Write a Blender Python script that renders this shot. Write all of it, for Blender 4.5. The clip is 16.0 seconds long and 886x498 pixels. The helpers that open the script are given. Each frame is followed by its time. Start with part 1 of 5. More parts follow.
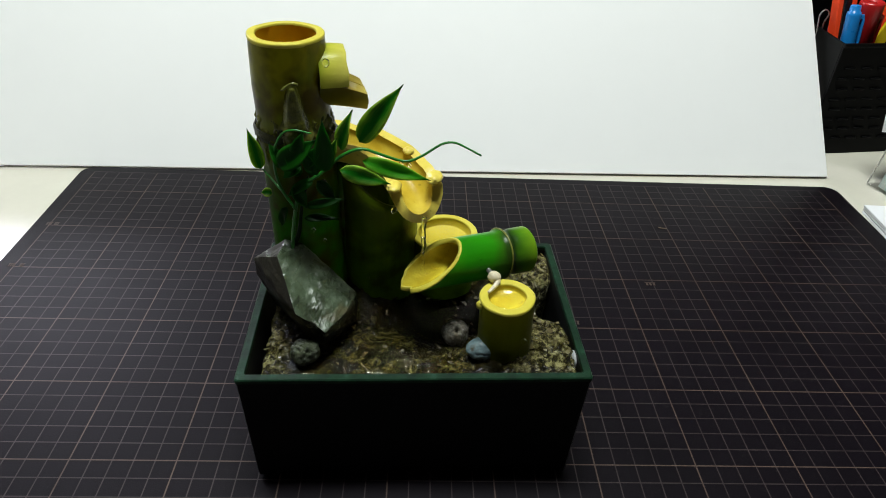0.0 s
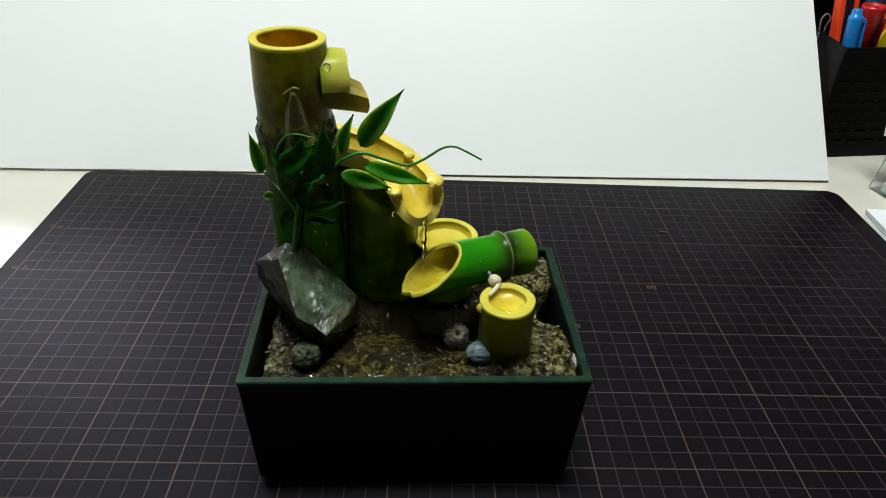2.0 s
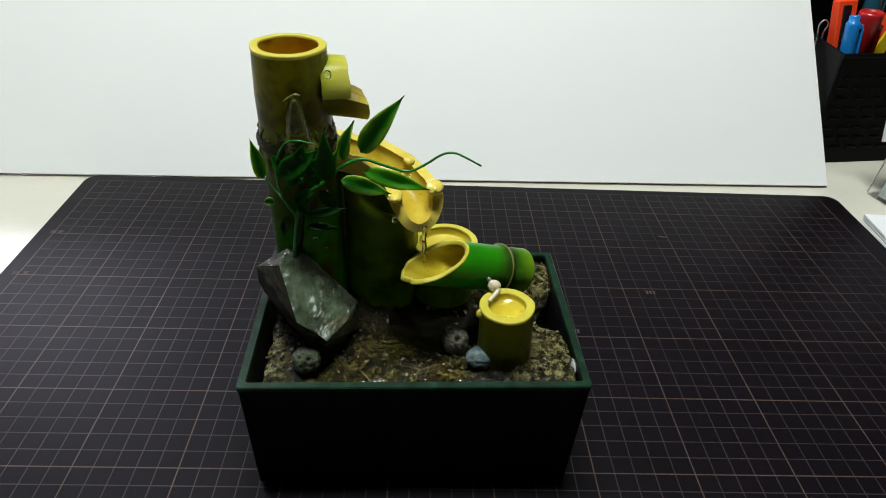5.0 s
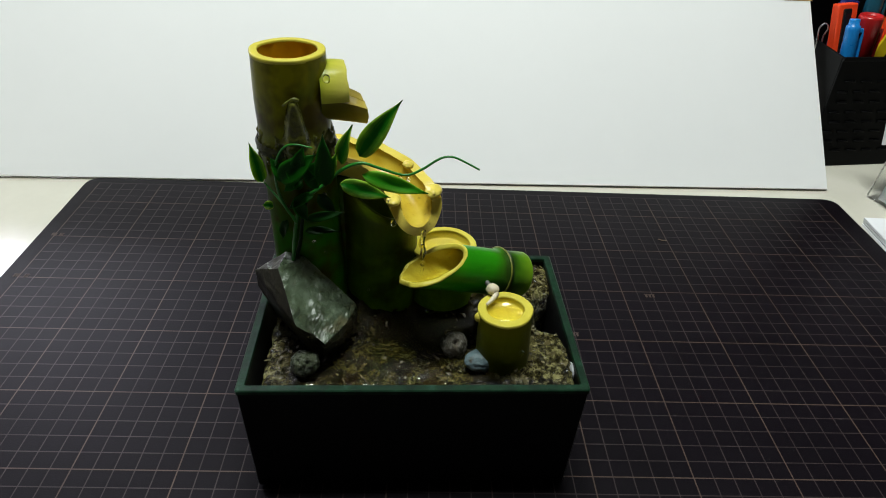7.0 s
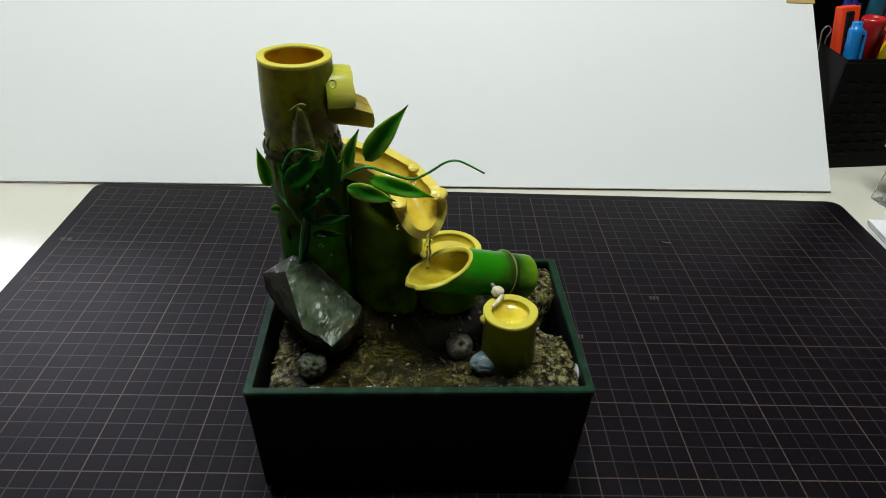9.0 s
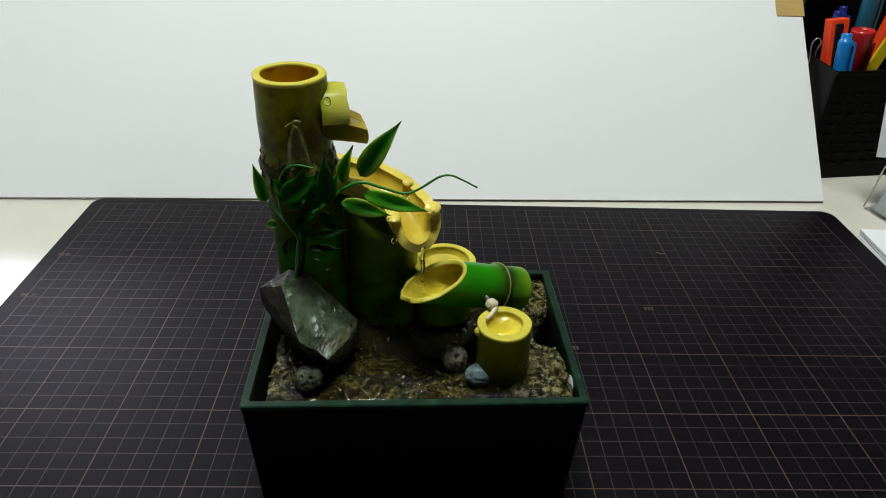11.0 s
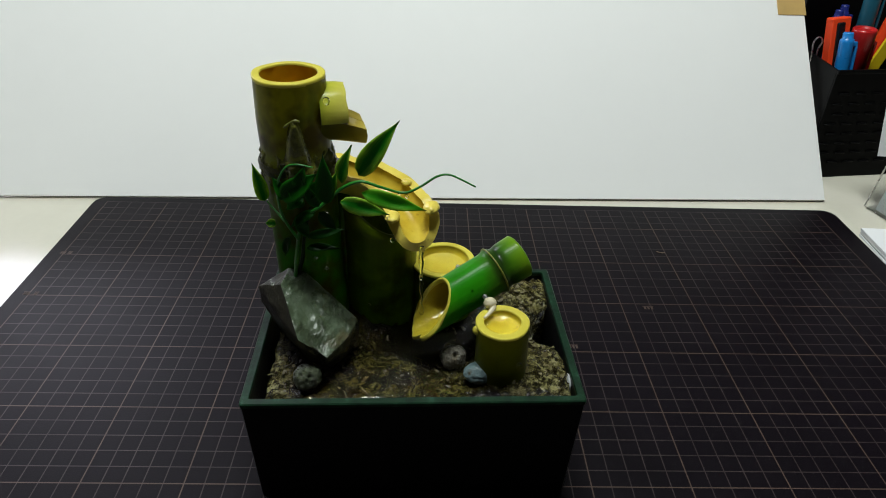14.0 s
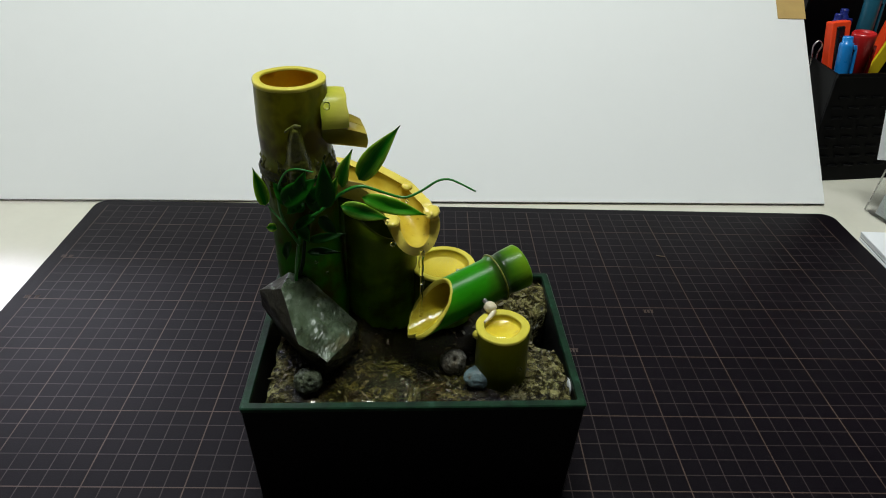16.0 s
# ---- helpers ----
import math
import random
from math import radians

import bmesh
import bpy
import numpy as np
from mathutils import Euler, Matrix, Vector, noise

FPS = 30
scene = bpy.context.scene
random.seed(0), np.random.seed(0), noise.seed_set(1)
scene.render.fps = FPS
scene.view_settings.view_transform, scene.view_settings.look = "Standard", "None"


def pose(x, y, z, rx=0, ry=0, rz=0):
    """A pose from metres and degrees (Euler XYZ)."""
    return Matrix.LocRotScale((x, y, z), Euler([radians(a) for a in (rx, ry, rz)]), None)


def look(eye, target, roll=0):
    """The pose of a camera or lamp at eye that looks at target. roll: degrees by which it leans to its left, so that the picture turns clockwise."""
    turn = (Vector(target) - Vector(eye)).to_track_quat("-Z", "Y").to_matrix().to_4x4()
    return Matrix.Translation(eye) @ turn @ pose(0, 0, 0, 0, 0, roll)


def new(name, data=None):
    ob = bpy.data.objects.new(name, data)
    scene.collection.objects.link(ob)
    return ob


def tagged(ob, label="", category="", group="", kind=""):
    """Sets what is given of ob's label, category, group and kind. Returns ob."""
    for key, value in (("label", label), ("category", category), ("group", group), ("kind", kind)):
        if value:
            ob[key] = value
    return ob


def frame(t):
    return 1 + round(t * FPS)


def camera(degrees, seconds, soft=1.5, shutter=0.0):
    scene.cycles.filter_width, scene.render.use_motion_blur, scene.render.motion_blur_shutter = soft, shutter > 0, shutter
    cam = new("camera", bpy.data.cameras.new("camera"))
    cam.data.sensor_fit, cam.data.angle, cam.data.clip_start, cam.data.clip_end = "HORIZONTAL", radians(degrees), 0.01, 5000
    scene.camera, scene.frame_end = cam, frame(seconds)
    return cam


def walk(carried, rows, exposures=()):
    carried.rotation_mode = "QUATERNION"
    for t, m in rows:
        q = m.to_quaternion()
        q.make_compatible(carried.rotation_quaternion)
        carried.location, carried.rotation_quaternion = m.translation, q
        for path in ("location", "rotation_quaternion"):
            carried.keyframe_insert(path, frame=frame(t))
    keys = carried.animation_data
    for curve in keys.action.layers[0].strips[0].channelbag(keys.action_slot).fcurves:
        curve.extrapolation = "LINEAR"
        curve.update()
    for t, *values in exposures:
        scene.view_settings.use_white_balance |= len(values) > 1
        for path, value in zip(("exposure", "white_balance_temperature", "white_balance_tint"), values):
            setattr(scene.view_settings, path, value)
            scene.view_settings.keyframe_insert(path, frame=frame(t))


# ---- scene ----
cam = camera(67.0, 16.0, 1.0)
EXPOSURES = [(0, 0.0), (4, -0.06), (8, -0.16), (11, -0.26), (16, -0.31)]
PATH = [
    (0, (0.111, -0.206, 0.268), (0.191, 1.437, -0.869), 2.9),
    (0.5, (0.112, -0.206, 0.268), (0.193, 1.438, -0.868), 2.9),
    (1, (0.113, -0.206, 0.268), (0.191, 1.44, -0.865), 2.9),
    (1.5, (0.112, -0.207, 0.269), (0.189, 1.442, -0.86), 3.0),
    (2, (0.112, -0.207, 0.269), (0.183, 1.441, -0.861), 2.8),
    (2.5, (0.112, -0.208, 0.269), (0.184, 1.442, -0.86), 2.7),
    (3, (0.112, -0.208, 0.269), (0.184, 1.441, -0.861), 2.7),
    (3.5, (0.112, -0.207, 0.269), (0.185, 1.442, -0.86), 2.8),
    (4, (0.111, -0.207, 0.27), (0.186, 1.444, -0.855), 2.9),
    (6.5, (0.113, -0.209, 0.27), (0.182, 1.45, -0.845), 2.7),
    (7, (0.113, -0.208, 0.271), (0.181, 1.452, -0.843), 2.8),
    (7.5, (0.112, -0.209, 0.273), (0.172, 1.457, -0.832), 2.6),
    (8, (0.112, -0.21, 0.272), (0.175, 1.454, -0.835), 2.6),
    (8.5, (0.112, -0.21, 0.272), (0.171, 1.454, -0.836), 2.5),
    (11, (0.114, -0.213, 0.275), (0.174, 1.472, -0.802), 2.0),
    (11.5, (0.113, -0.213, 0.274), (0.188, 1.473, -0.798), 2.3),
    (12, (0.113, -0.213, 0.275), (0.195, 1.47, -0.802), 2.4),
    (12.5, (0.115, -0.214, 0.276), (0.191, 1.472, -0.797), 2.2),
    (13, (0.114, -0.214, 0.276), (0.189, 1.474, -0.794), 2.2),
    (13.5, (0.114, -0.214, 0.276), (0.19, 1.469, -0.802), 2.2),
    (14, (0.116, -0.214, 0.276), (0.167, 1.468, -0.805), 1.9),
    (14.5, (0.116, -0.214, 0.276), (0.17, 1.471, -0.799), 1.9),
    (15, (0.115, -0.214, 0.277), (0.168, 1.472, -0.797), 1.9),
    (15.5, (0.114, -0.213, 0.277), (0.164, 1.472, -0.8), 2.0),
    (16, (0.116, -0.214, 0.277), (0.166, 1.472, -0.798), 1.9),
]
walk(cam, [(t, look(eye, target, roll)) for t, eye, target, roll in PATH], exposures=EXPOSURES)

# ---- light ----
world = bpy.data.worlds.new("room_air")
scene.world = world
world.use_nodes = True
world.node_tree.nodes["Background"].inputs[0].default_value = (0.75, 0.82, 1.0, 1)
world.node_tree.nodes["Background"].inputs[1].default_value = 0.008


def area_lamp(name, eye, target, sx, sy, watts, colour):
    data = bpy.data.lights.new(name, "AREA")
    data.shape, data.size, data.size_y, data.energy, data.color = "RECTANGLE", sx, sy, watts, colour
    ob = new(name, data)
    ob.matrix_world = look(eye, target)
    return ob


area_lamp("ceiling_lamp_light", (0.07, 0.13, 1.38), (0.07, 0.13, 0), 0.5, 0.22, 22.2, (0.928, 1.0, 0.975))
area_lamp("far_ceiling_lamp_light", (-1.25, 1.60, 1.50), (-1.25, 1.60, 0), 0.7, 0.3, 6, (0.86, 0.86, 1.0))
area_lamp("window_daylight", (-1.45, 2.44, 1.28), (-0.1, 0.1, 0), 1.1, 0.6, 46, (0.86, 0.85, 1.0))


# ---- materials ----
def nodes_of(name, rough=0.5, metal=0.0, colour=(0.5, 0.5, 0.5), spec=0.5):
    m = bpy.data.materials.new(name)
    m.use_nodes = True
    nt = m.node_tree
    b = nt.nodes["Principled BSDF"]
    b.inputs["Base Color"].default_value = (*colour, 1)
    b.inputs["Roughness"].default_value = rough
    b.inputs["Metallic"].default_value = metal
    b.inputs["Specular IOR Level"].default_value = spec
    return m, nt, b


def link(nt, a, b):
    nt.links.new(a, b)


def coords(nt):
    return nt.nodes.new("ShaderNodeTexCoord").outputs["Object"]


def noise_node(nt, scale, detail=4, rough=0.55, vec=None, stretch=None):
    n = nt.nodes.new("ShaderNodeTexNoise")
    n.inputs["Scale"].default_value = scale
    n.inputs["Detail"].default_value = detail
    n.inputs["Roughness"].default_value = rough
    v = vec or coords(nt)
    if stretch:
        mp = nt.nodes.new("ShaderNodeMapping")
        mp.inputs["Scale"].default_value = stretch
        link(nt, v, mp.inputs["Vector"])
        v = mp.outputs["Vector"]
    link(nt, v, n.inputs["Vector"])
    return n.outputs["Fac"]


def ramp(nt, fac, stops):
    r = nt.nodes.new("ShaderNodeValToRGB")
    e = r.color_ramp.elements
    while len(e) < len(stops):
        e.new(0.5)
    for el, (p, c) in zip(e, stops):
        el.position, el.color = p, (*c, 1)
    link(nt, fac, r.inputs["Fac"])
    return r.outputs["Color"]


def mix(nt, fac, a, b, kind="MIX"):
    m = nt.nodes.new("ShaderNodeMix")
    m.data_type, m.blend_type = "RGBA", kind
    for sock, v in ((m.inputs["Factor"], fac), (m.inputs["A"], a), (m.inputs["B"], b)):
        if isinstance(v, (int, float)):
            sock.default_value = v
        elif isinstance(v, tuple):
            sock.default_value = (*v, 1)
        else:
            link(nt, v, sock)
    return m.outputs["Result"]


def maths(nt, op, a, b=None):
    m = nt.nodes.new("ShaderNodeMath")
    m.operation = op
    for sock, v in zip(m.inputs, (a, b)):
        if v is None:
            continue
        if isinstance(v, (int, float)):
            sock.default_value = v
        else:
            link(nt, v, sock)
    return m.outputs[0]


def bump(nt, b, height, strength, distance):
    n = nt.nodes.new("ShaderNodeBump")
    n.inputs["Strength"].default_value = strength
    n.inputs["Distance"].default_value = distance
    link(nt, height, n.inputs["Height"])
    link(nt, n.outputs["Normal"], b.inputs["Normal"])


def simple(name, colour, rough=0.5, metal=0.0, var=0.12, scale=60, bumpy=0.0, spec=0.5):
    """A plain surface with faint mottling at two scales and a little relief."""
    m, nt, b = nodes_of(name, rough, metal, colour, spec)
    c = tuple(colour)
    lo, hi = tuple(x * (1 - var) for x in c), tuple(min(1, x * (1 + var)) for x in c)
    a = ramp(nt, noise_node(nt, scale), [(0.3, lo), (0.7, hi)])
    fine = noise_node(nt, scale * 9, 2)
    link(nt, mix(nt, 0.25, a, ramp(nt, fine, [(0.3, lo), (0.7, hi)])), b.inputs["Base Color"])
    r = nt.nodes.new("ShaderNodeMapRange")
    r.inputs["To Min"].default_value, r.inputs["To Max"].default_value = max(0.02, rough * 0.8), min(1, rough * 1.2)
    link(nt, noise_node(nt, scale * 2), r.inputs["Value"])
    link(nt, r.outputs[0], b.inputs["Roughness"])
    if bumpy:
        bump(nt, b, fine, bumpy, 0.0005)
    return m


def bamboo_material(name, stops, z0, z1, blotch=(0.022, 0.013, 0.002), amount=0.75, axis="Z", rough=0.28, moss_amount=0.0):
    """Painted resin bamboo: colours laid along its length, with brown airbrushed clouds and fine lengthwise grain."""
    m, nt, b = nodes_of(name, rough)
    v = coords(nt)
    s = nt.nodes.new("ShaderNodeSeparateXYZ")
    link(nt, v, s.inputs[0])
    r = nt.nodes.new("ShaderNodeMapRange")
    r.inputs["From Min"].default_value, r.inputs["From Max"].default_value = z0, z1
    link(nt, s.outputs[axis], r.inputs["Value"])
    wob = maths(nt, "ADD", r.outputs[0], maths(nt, "MULTIPLY", maths(nt, "SUBTRACT", noise_node(nt, 45, 3, vec=v), 0.5), 0.25))
    col = ramp(nt, wob, stops)
    cloud = ramp(nt, noise_node(nt, 60, 3, vec=v), [(0.42, (0, 0, 0)), (0.64, (amount,) * 3)])
    col = mix(nt, cloud, col, blotch)
    moss = ramp(nt, noise_node(nt, 38, 3, vec=v, stretch=(1, 1, 0.5)), [(0.46, (0, 0, 0)), (0.60, (moss_amount,) * 3)])
    col = mix(nt, moss, col, (0.045, 0.13, 0.004))
    st = (350, 350, 14) if axis == "Z" else (14, 350, 350)
    grain = noise_node(nt, 1.0, 3, vec=v, stretch=st)
    col = mix(nt, 0.25, col, mix(nt, 1.0, col, ramp(nt, grain, [(0.3, (0.55, 0.55, 0.5)), (0.7, (1, 1, 1))]), "MULTIPLY"))
    link(nt, col, b.inputs["Base Color"])
    b.inputs["Coat Weight"].default_value = 0.04
    b.inputs["Specular IOR Level"].default_value = 0.09
    b.inputs["Coat Roughness"].default_value = 0.15
    bump(nt, b, maths(nt, "ADD", grain, noise_node(nt, 220, 2, vec=v)), 0.25, 0.0004)
    return m


M = {}
M["green_tall"] = bamboo_material("tall_bamboo_paint", [(0.0, (0.040, 0.24, 0.002)), (0.40, (0.024, 0.16, 0.002)), (0.62, (0.075, 0.11, 0.002)), (0.80, (0.22, 0.225, 0.002)), (1.0, (0.35, 0.33, 0.004))], 0.06, 0.186, (0.055, 0.030, 0.002), 0.9, moss_amount=0.7)
M["green_mid"] = bamboo_material("stump_bamboo_paint", [(0.0, (0.15, 0.31, 0.002)), (0.45, (0.105, 0.175, 0.002)), (0.8, (0.090, 0.090, 0.002)), (1.0, (0.08, 0.055, 0.003))], 0.06, 0.13, moss_amount=0.4)
M["green_post"] = bamboo_material("post_bamboo_paint", [(0.0, (0.08, 0.10, 0.003)), (0.6, (0.14, 0.155, 0.004)), (1.0, (0.22, 0.22, 0.006))], 0.06, 0.09, amount=0.3)
M["green_tip"] = bamboo_material("tipping_bamboo_paint", [(0.0, (0.06, 0.24, 0.004)), (0.40, (0.016, 0.20, 0.004)), (0.64, (0.020, 0.21, 0.004)), (0.73, (0.030, 0.13, 0.006)), (0.77, (0.020, 0.055, 0.006)), (0.82, (0.010, 0.030, 0.005)), (0.89, (0.04, 0.13, 0.006)), (1.0, (0.13, 0.27, 0.010))], -0.035, 0.026, amount=0.12, axis="X", rough=0.3)
M["node_dark"] = simple("dark_node_paint", (0.030, 0.030, 0.010), 0.4, var=0.6, scale=300, bumpy=0.5, spec=0.2)


def yellow_material(name, a, b_, rough=0.42, spec=0.22, relief=0.3):
    m, nt, b = nodes_of(name, rough)
    v = coords(nt)
    col = ramp(nt, noise_node(nt, 90, 4, vec=v), [(0.3, a), (0.7, b_)])
    spots = ramp(nt, noise_node(nt, 420, 2, vec=v), [(0.66, (0, 0, 0)), (0.76, (0.5, 0.5, 0.5))])
    link(nt, mix(nt, spots, col, (0.20, 0.13, 0.01)), b.inputs["Base Color"])
    b.inputs["Coat Weight"].default_value = 0.03
    b.inputs["Specular IOR Level"].default_value = spec
    b.inputs["Coat Roughness"].default_value = 0.1
    bump(nt, b, noise_node(nt, 260, 3, vec=v), relief, 0.0004)
    return m


M["yellow"] = yellow_material("cut_bamboo_yellow", (0.49, 0.42, 0.042), (0.58, 0.51, 0.07))
M["yellow_mid"] = yellow_material("bamboo_hollow_gold", (0.33, 0.26, 0.016), (0.43, 0.35, 0.03))
M["yellow_deep"] = yellow_material("bamboo_inside_amber", (0.42, 0.23, 0.004), (0.55, 0.34, 0.008))
M["trough_gold"] = yellow_material("trough_lining_gold", (0.44, 0.30, 0.02), (0.58, 0.44, 0.05), 0.25)
M["wet_hollow"] = yellow_material("wet_bamboo_hollow", (0.36, 0.27, 0.012), (0.50, 0.41, 0.035), 0.12, 0.7, 0.9)
M["yellow_warm"] = yellow_material("trough_yellow", (0.58, 0.45, 0.06), (0.72, 0.59, 0.11), 0.28, 0.45, 0.6)
M["tray"] = simple("black_planter_plastic", (0.0022, 0.0024, 0.0026), 0.45, var=0.3, scale=80, bumpy=0.15, spec=0.15)


def rim_paint():
    m, nt, b = nodes_of("worn_green_rim_paint", 0.45, spec=0.25)
    v = coords(nt)
    col = ramp(nt, noise_node(nt, 140, 5, vec=v), [(0.35, (0.001, 0.012, 0.005)), (0.6, (0.004, 0.028, 0.011)), (0.75, (0.020, 0.062, 0.042))])
    link(nt, col, b.inputs["Base Color"])
    bump(nt, b, noise_node(nt, 500, 3, vec=v), 0.4, 0.0004)
    return m


M["rim"] = rim_paint()


def dry_banks(nt, v):
    """The higher, drier, sandy ends of the bed."""
    s = nt.nodes.new("ShaderNodeSeparateXYZ")
    link(nt, v, s.inputs[0])
    d = maths(nt, "ABSOLUTE", maths(nt, "SUBTRACT", s.outputs["X"], 0.104))
    d = maths(nt, "ADD", maths(nt, "MULTIPLY", d, 14.0), maths(nt, "MULTIPLY", noise_node(nt, 90, 4, vec=v), 0.35))
    return ramp(nt, d, [(0.80, (0, 0, 0)), (1.0, (0.7,) * 3)])


def soil_material():
    """Wet cast peat: near black hollows, brown mottling and pale matted root fibres."""
    m, nt, b = nodes_of("wet_cast_soil", 0.3)
    v = coords(nt)

    def fibres(scale, bend, width):
        n = nt.nodes.new("ShaderNodeTexNoise")
        n.inputs["Scale"].default_value, n.inputs["Detail"].default_value, n.inputs["Distortion"].default_value = scale, 2.0, bend
        link(nt, v, n.inputs["Vector"])
        d = maths(nt, "ABSOLUTE", maths(nt, "SUBTRACT", n.outputs["Fac"], 0.5))
        return ramp(nt, d, [(0.0, (1, 1, 1)), (width, (0, 0, 0))])

    patch = ramp(nt, noise_node(nt, 100, 4, vec=v), [(0.48, (0, 0, 0)), (0.64, (1, 1, 1))])
    mat = maths(nt, "MAXIMUM", maths(nt, "MULTIPLY", fibres(85, 1.8, 0.060), patch), maths(nt, "MULTIPLY", fibres(190, 2.4, 0.06), maths(nt, "MULTIPLY", patch, 0.7)))
    col = ramp(nt, noise_node(nt, 150, 6, 0.68, v), [(0.36, (0.0026, 0.0023, 0.0006)), (0.50, (0.013, 0.0108, 0.0018)), (0.62, (0.045, 0.037, 0.006)), (0.74, (0.13, 0.11, 0.022))])
    rust = ramp(nt, noise_node(nt, 55, 3, vec=v), [(0.52, (0, 0, 0)), (0.75, (0.45, 0.45, 0.45))])
    col = mix(nt, rust, col, (0.060, 0.030, 0.005))
    dry = dry_banks(nt, v)
    bank = ramp(nt, noise_node(nt, 260, 6, 0.75, v), [(0.42, (0.008, 0.006, 0.002)), (0.50, (0.075, 0.065, 0.021)), (0.59, (0.42, 0.385, 0.16))])
    col = mix(nt, dry, col, bank)
    # shade under the pipe put into the bed's colour, with an uneven edge
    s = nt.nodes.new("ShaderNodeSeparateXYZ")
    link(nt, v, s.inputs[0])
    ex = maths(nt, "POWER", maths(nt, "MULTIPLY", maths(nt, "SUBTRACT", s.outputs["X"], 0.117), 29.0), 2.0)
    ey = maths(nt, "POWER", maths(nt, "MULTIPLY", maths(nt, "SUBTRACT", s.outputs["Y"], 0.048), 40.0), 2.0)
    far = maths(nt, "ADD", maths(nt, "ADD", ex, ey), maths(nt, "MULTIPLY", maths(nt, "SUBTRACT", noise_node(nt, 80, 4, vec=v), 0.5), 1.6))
    bed_shade = ramp(nt, far, [(0.45, (0.36,) * 3), (1.0, (1, 1, 1))])
    col = mix(nt, maths(nt, "MULTIPLY", maths(nt, "MULTIPLY", mat, 0.6), bed_shade), col, (0.23, 0.20, 0.058))
    col = mix(nt, 1.0, col, bed_shade, "MULTIPLY")
    link(nt, col, b.inputs["Base Color"])
    r = ramp(nt, noise_node(nt, 300, 3, vec=v), [(0.35, (0.05,) * 3), (0.65, (0.24,) * 3)])
    link(nt, r, b.inputs["Roughness"])
    b.inputs["Specular IOR Level"].default_value = 0.8
    h = maths(nt, "ADD", noise_node(nt, 420, 6, 0.7, v), maths(nt, "MULTIPLY", mat, 0.5))
    bump(nt, b, h, 1.0, 0.0030)
    return m


M["soil"] = soil_material()


def stone_material(name, stops, scale, rough=0.28, relief=0.8, pale_share=0.45):
    m, nt, b = nodes_of(name, rough)
    v = coords(nt)
    col = ramp(nt, noise_node(nt, scale, 6, 0.65, v), stops)
    pale = ramp(nt, noise_node(nt, scale * 6, 4, vec=v), [(0.62, (0, 0, 0)), (0.8, (pale_share,) * 3)])
    link(nt, mix(nt, pale, col, (0.30, 0.32, 0.29)), b.inputs["Base Color"])
    link(nt, ramp(nt, noise_node(nt, scale * 4, 3, vec=v), [(0.3, (rough * 0.6,) * 3), (0.7, (min(1, rough * 1.7),) * 3)]), b.inputs["Roughness"])
    b.inputs["Specular IOR Level"].default_value = 0.5
    bump(nt, b, noise_node(nt, scale * 5, 6, 0.7, v, stretch=(1.0, 1.0, 0.55)), relief, 0.0024)
    return m




def slate_material():
    """Wet cleaved slate: streaks along its cleavage, rusty stains at its foot, pale worn ridges, glossy water film."""
    m, nt, b = nodes_of("wet_grey_green_slate", 0.15)
    mp = nt.nodes.new("ShaderNodeMapping")
    mp.inputs["Rotation"].default_value = (0.0, radians(48), 0.0)
    link(nt, coords(nt), mp.inputs["Vector"])
    v = mp.outputs["Vector"]
    streak = noise_node(nt, 90, 6, 0.65, v, stretch=(0.5, 1.2, 1.4))
    col = ramp(nt, streak, [(0.30, (0.024, 0.032, 0.016)), (0.47, (0.058, 0.080, 0.046)), (0.60, (0.092, 0.124, 0.078)), (0.78, (0.16, 0.19, 0.135))])
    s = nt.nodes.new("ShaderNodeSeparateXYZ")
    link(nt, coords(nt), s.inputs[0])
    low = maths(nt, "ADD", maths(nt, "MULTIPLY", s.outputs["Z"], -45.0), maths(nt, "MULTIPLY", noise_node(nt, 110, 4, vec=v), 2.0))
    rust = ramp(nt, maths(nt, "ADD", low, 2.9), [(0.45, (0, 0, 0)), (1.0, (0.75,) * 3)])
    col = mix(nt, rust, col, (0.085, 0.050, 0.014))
    brown = ramp(nt, noise_node(nt, 42, 4, vec=v), [(0.50, (0, 0, 0)), (0.68, (0.6,) * 3)])
    col = mix(nt, brown, col, (0.055, 0.042, 0.020))
    geo = nt.nodes.new("ShaderNodeNewGeometry")
    worn = ramp(nt, maths(nt, "ADD", geo.outputs["Pointiness"], maths(nt, "MULTIPLY", maths(nt, "SUBTRACT", noise_node(nt, 300, 3), 0.5), 0.12)), [(0.60, (0, 0, 0)), (0.72, (0.45,) * 3)])
    col = mix(nt, worn, col, (0.25, 0.27, 0.19))
    link(nt, col, b.inputs["Base Color"])
    link(nt, ramp(nt, noise_node(nt, 160, 3, vec=v), [(0.35, (0.15,) * 3), (0.7, (0.42,) * 3)]), b.inputs["Roughness"])
    b.inputs["Specular IOR Level"].default_value = 0.6
    b.inputs["Coat Weight"].default_value = 0.5
    b.inputs["Coat Roughness"].default_value = 0.14
    h = maths(nt, "ADD", noise_node(nt, 330, 5, 0.6, v, stretch=(0.4, 1, 1.6)), maths(nt, "MULTIPLY", noise_node(nt, 130, 3, 0.5, v, stretch=(0.5, 1, 1.5)), 3.0))
    rough_patch = ramp(nt, noise_node(nt, 48, 3, vec=v), [(0.42, (0.12,) * 3), (0.66, (0.9,) * 3)])
    bump(nt, b, maths(nt, "MULTIPLY", h, rough_patch), 1.0, 0.0010)
    return m


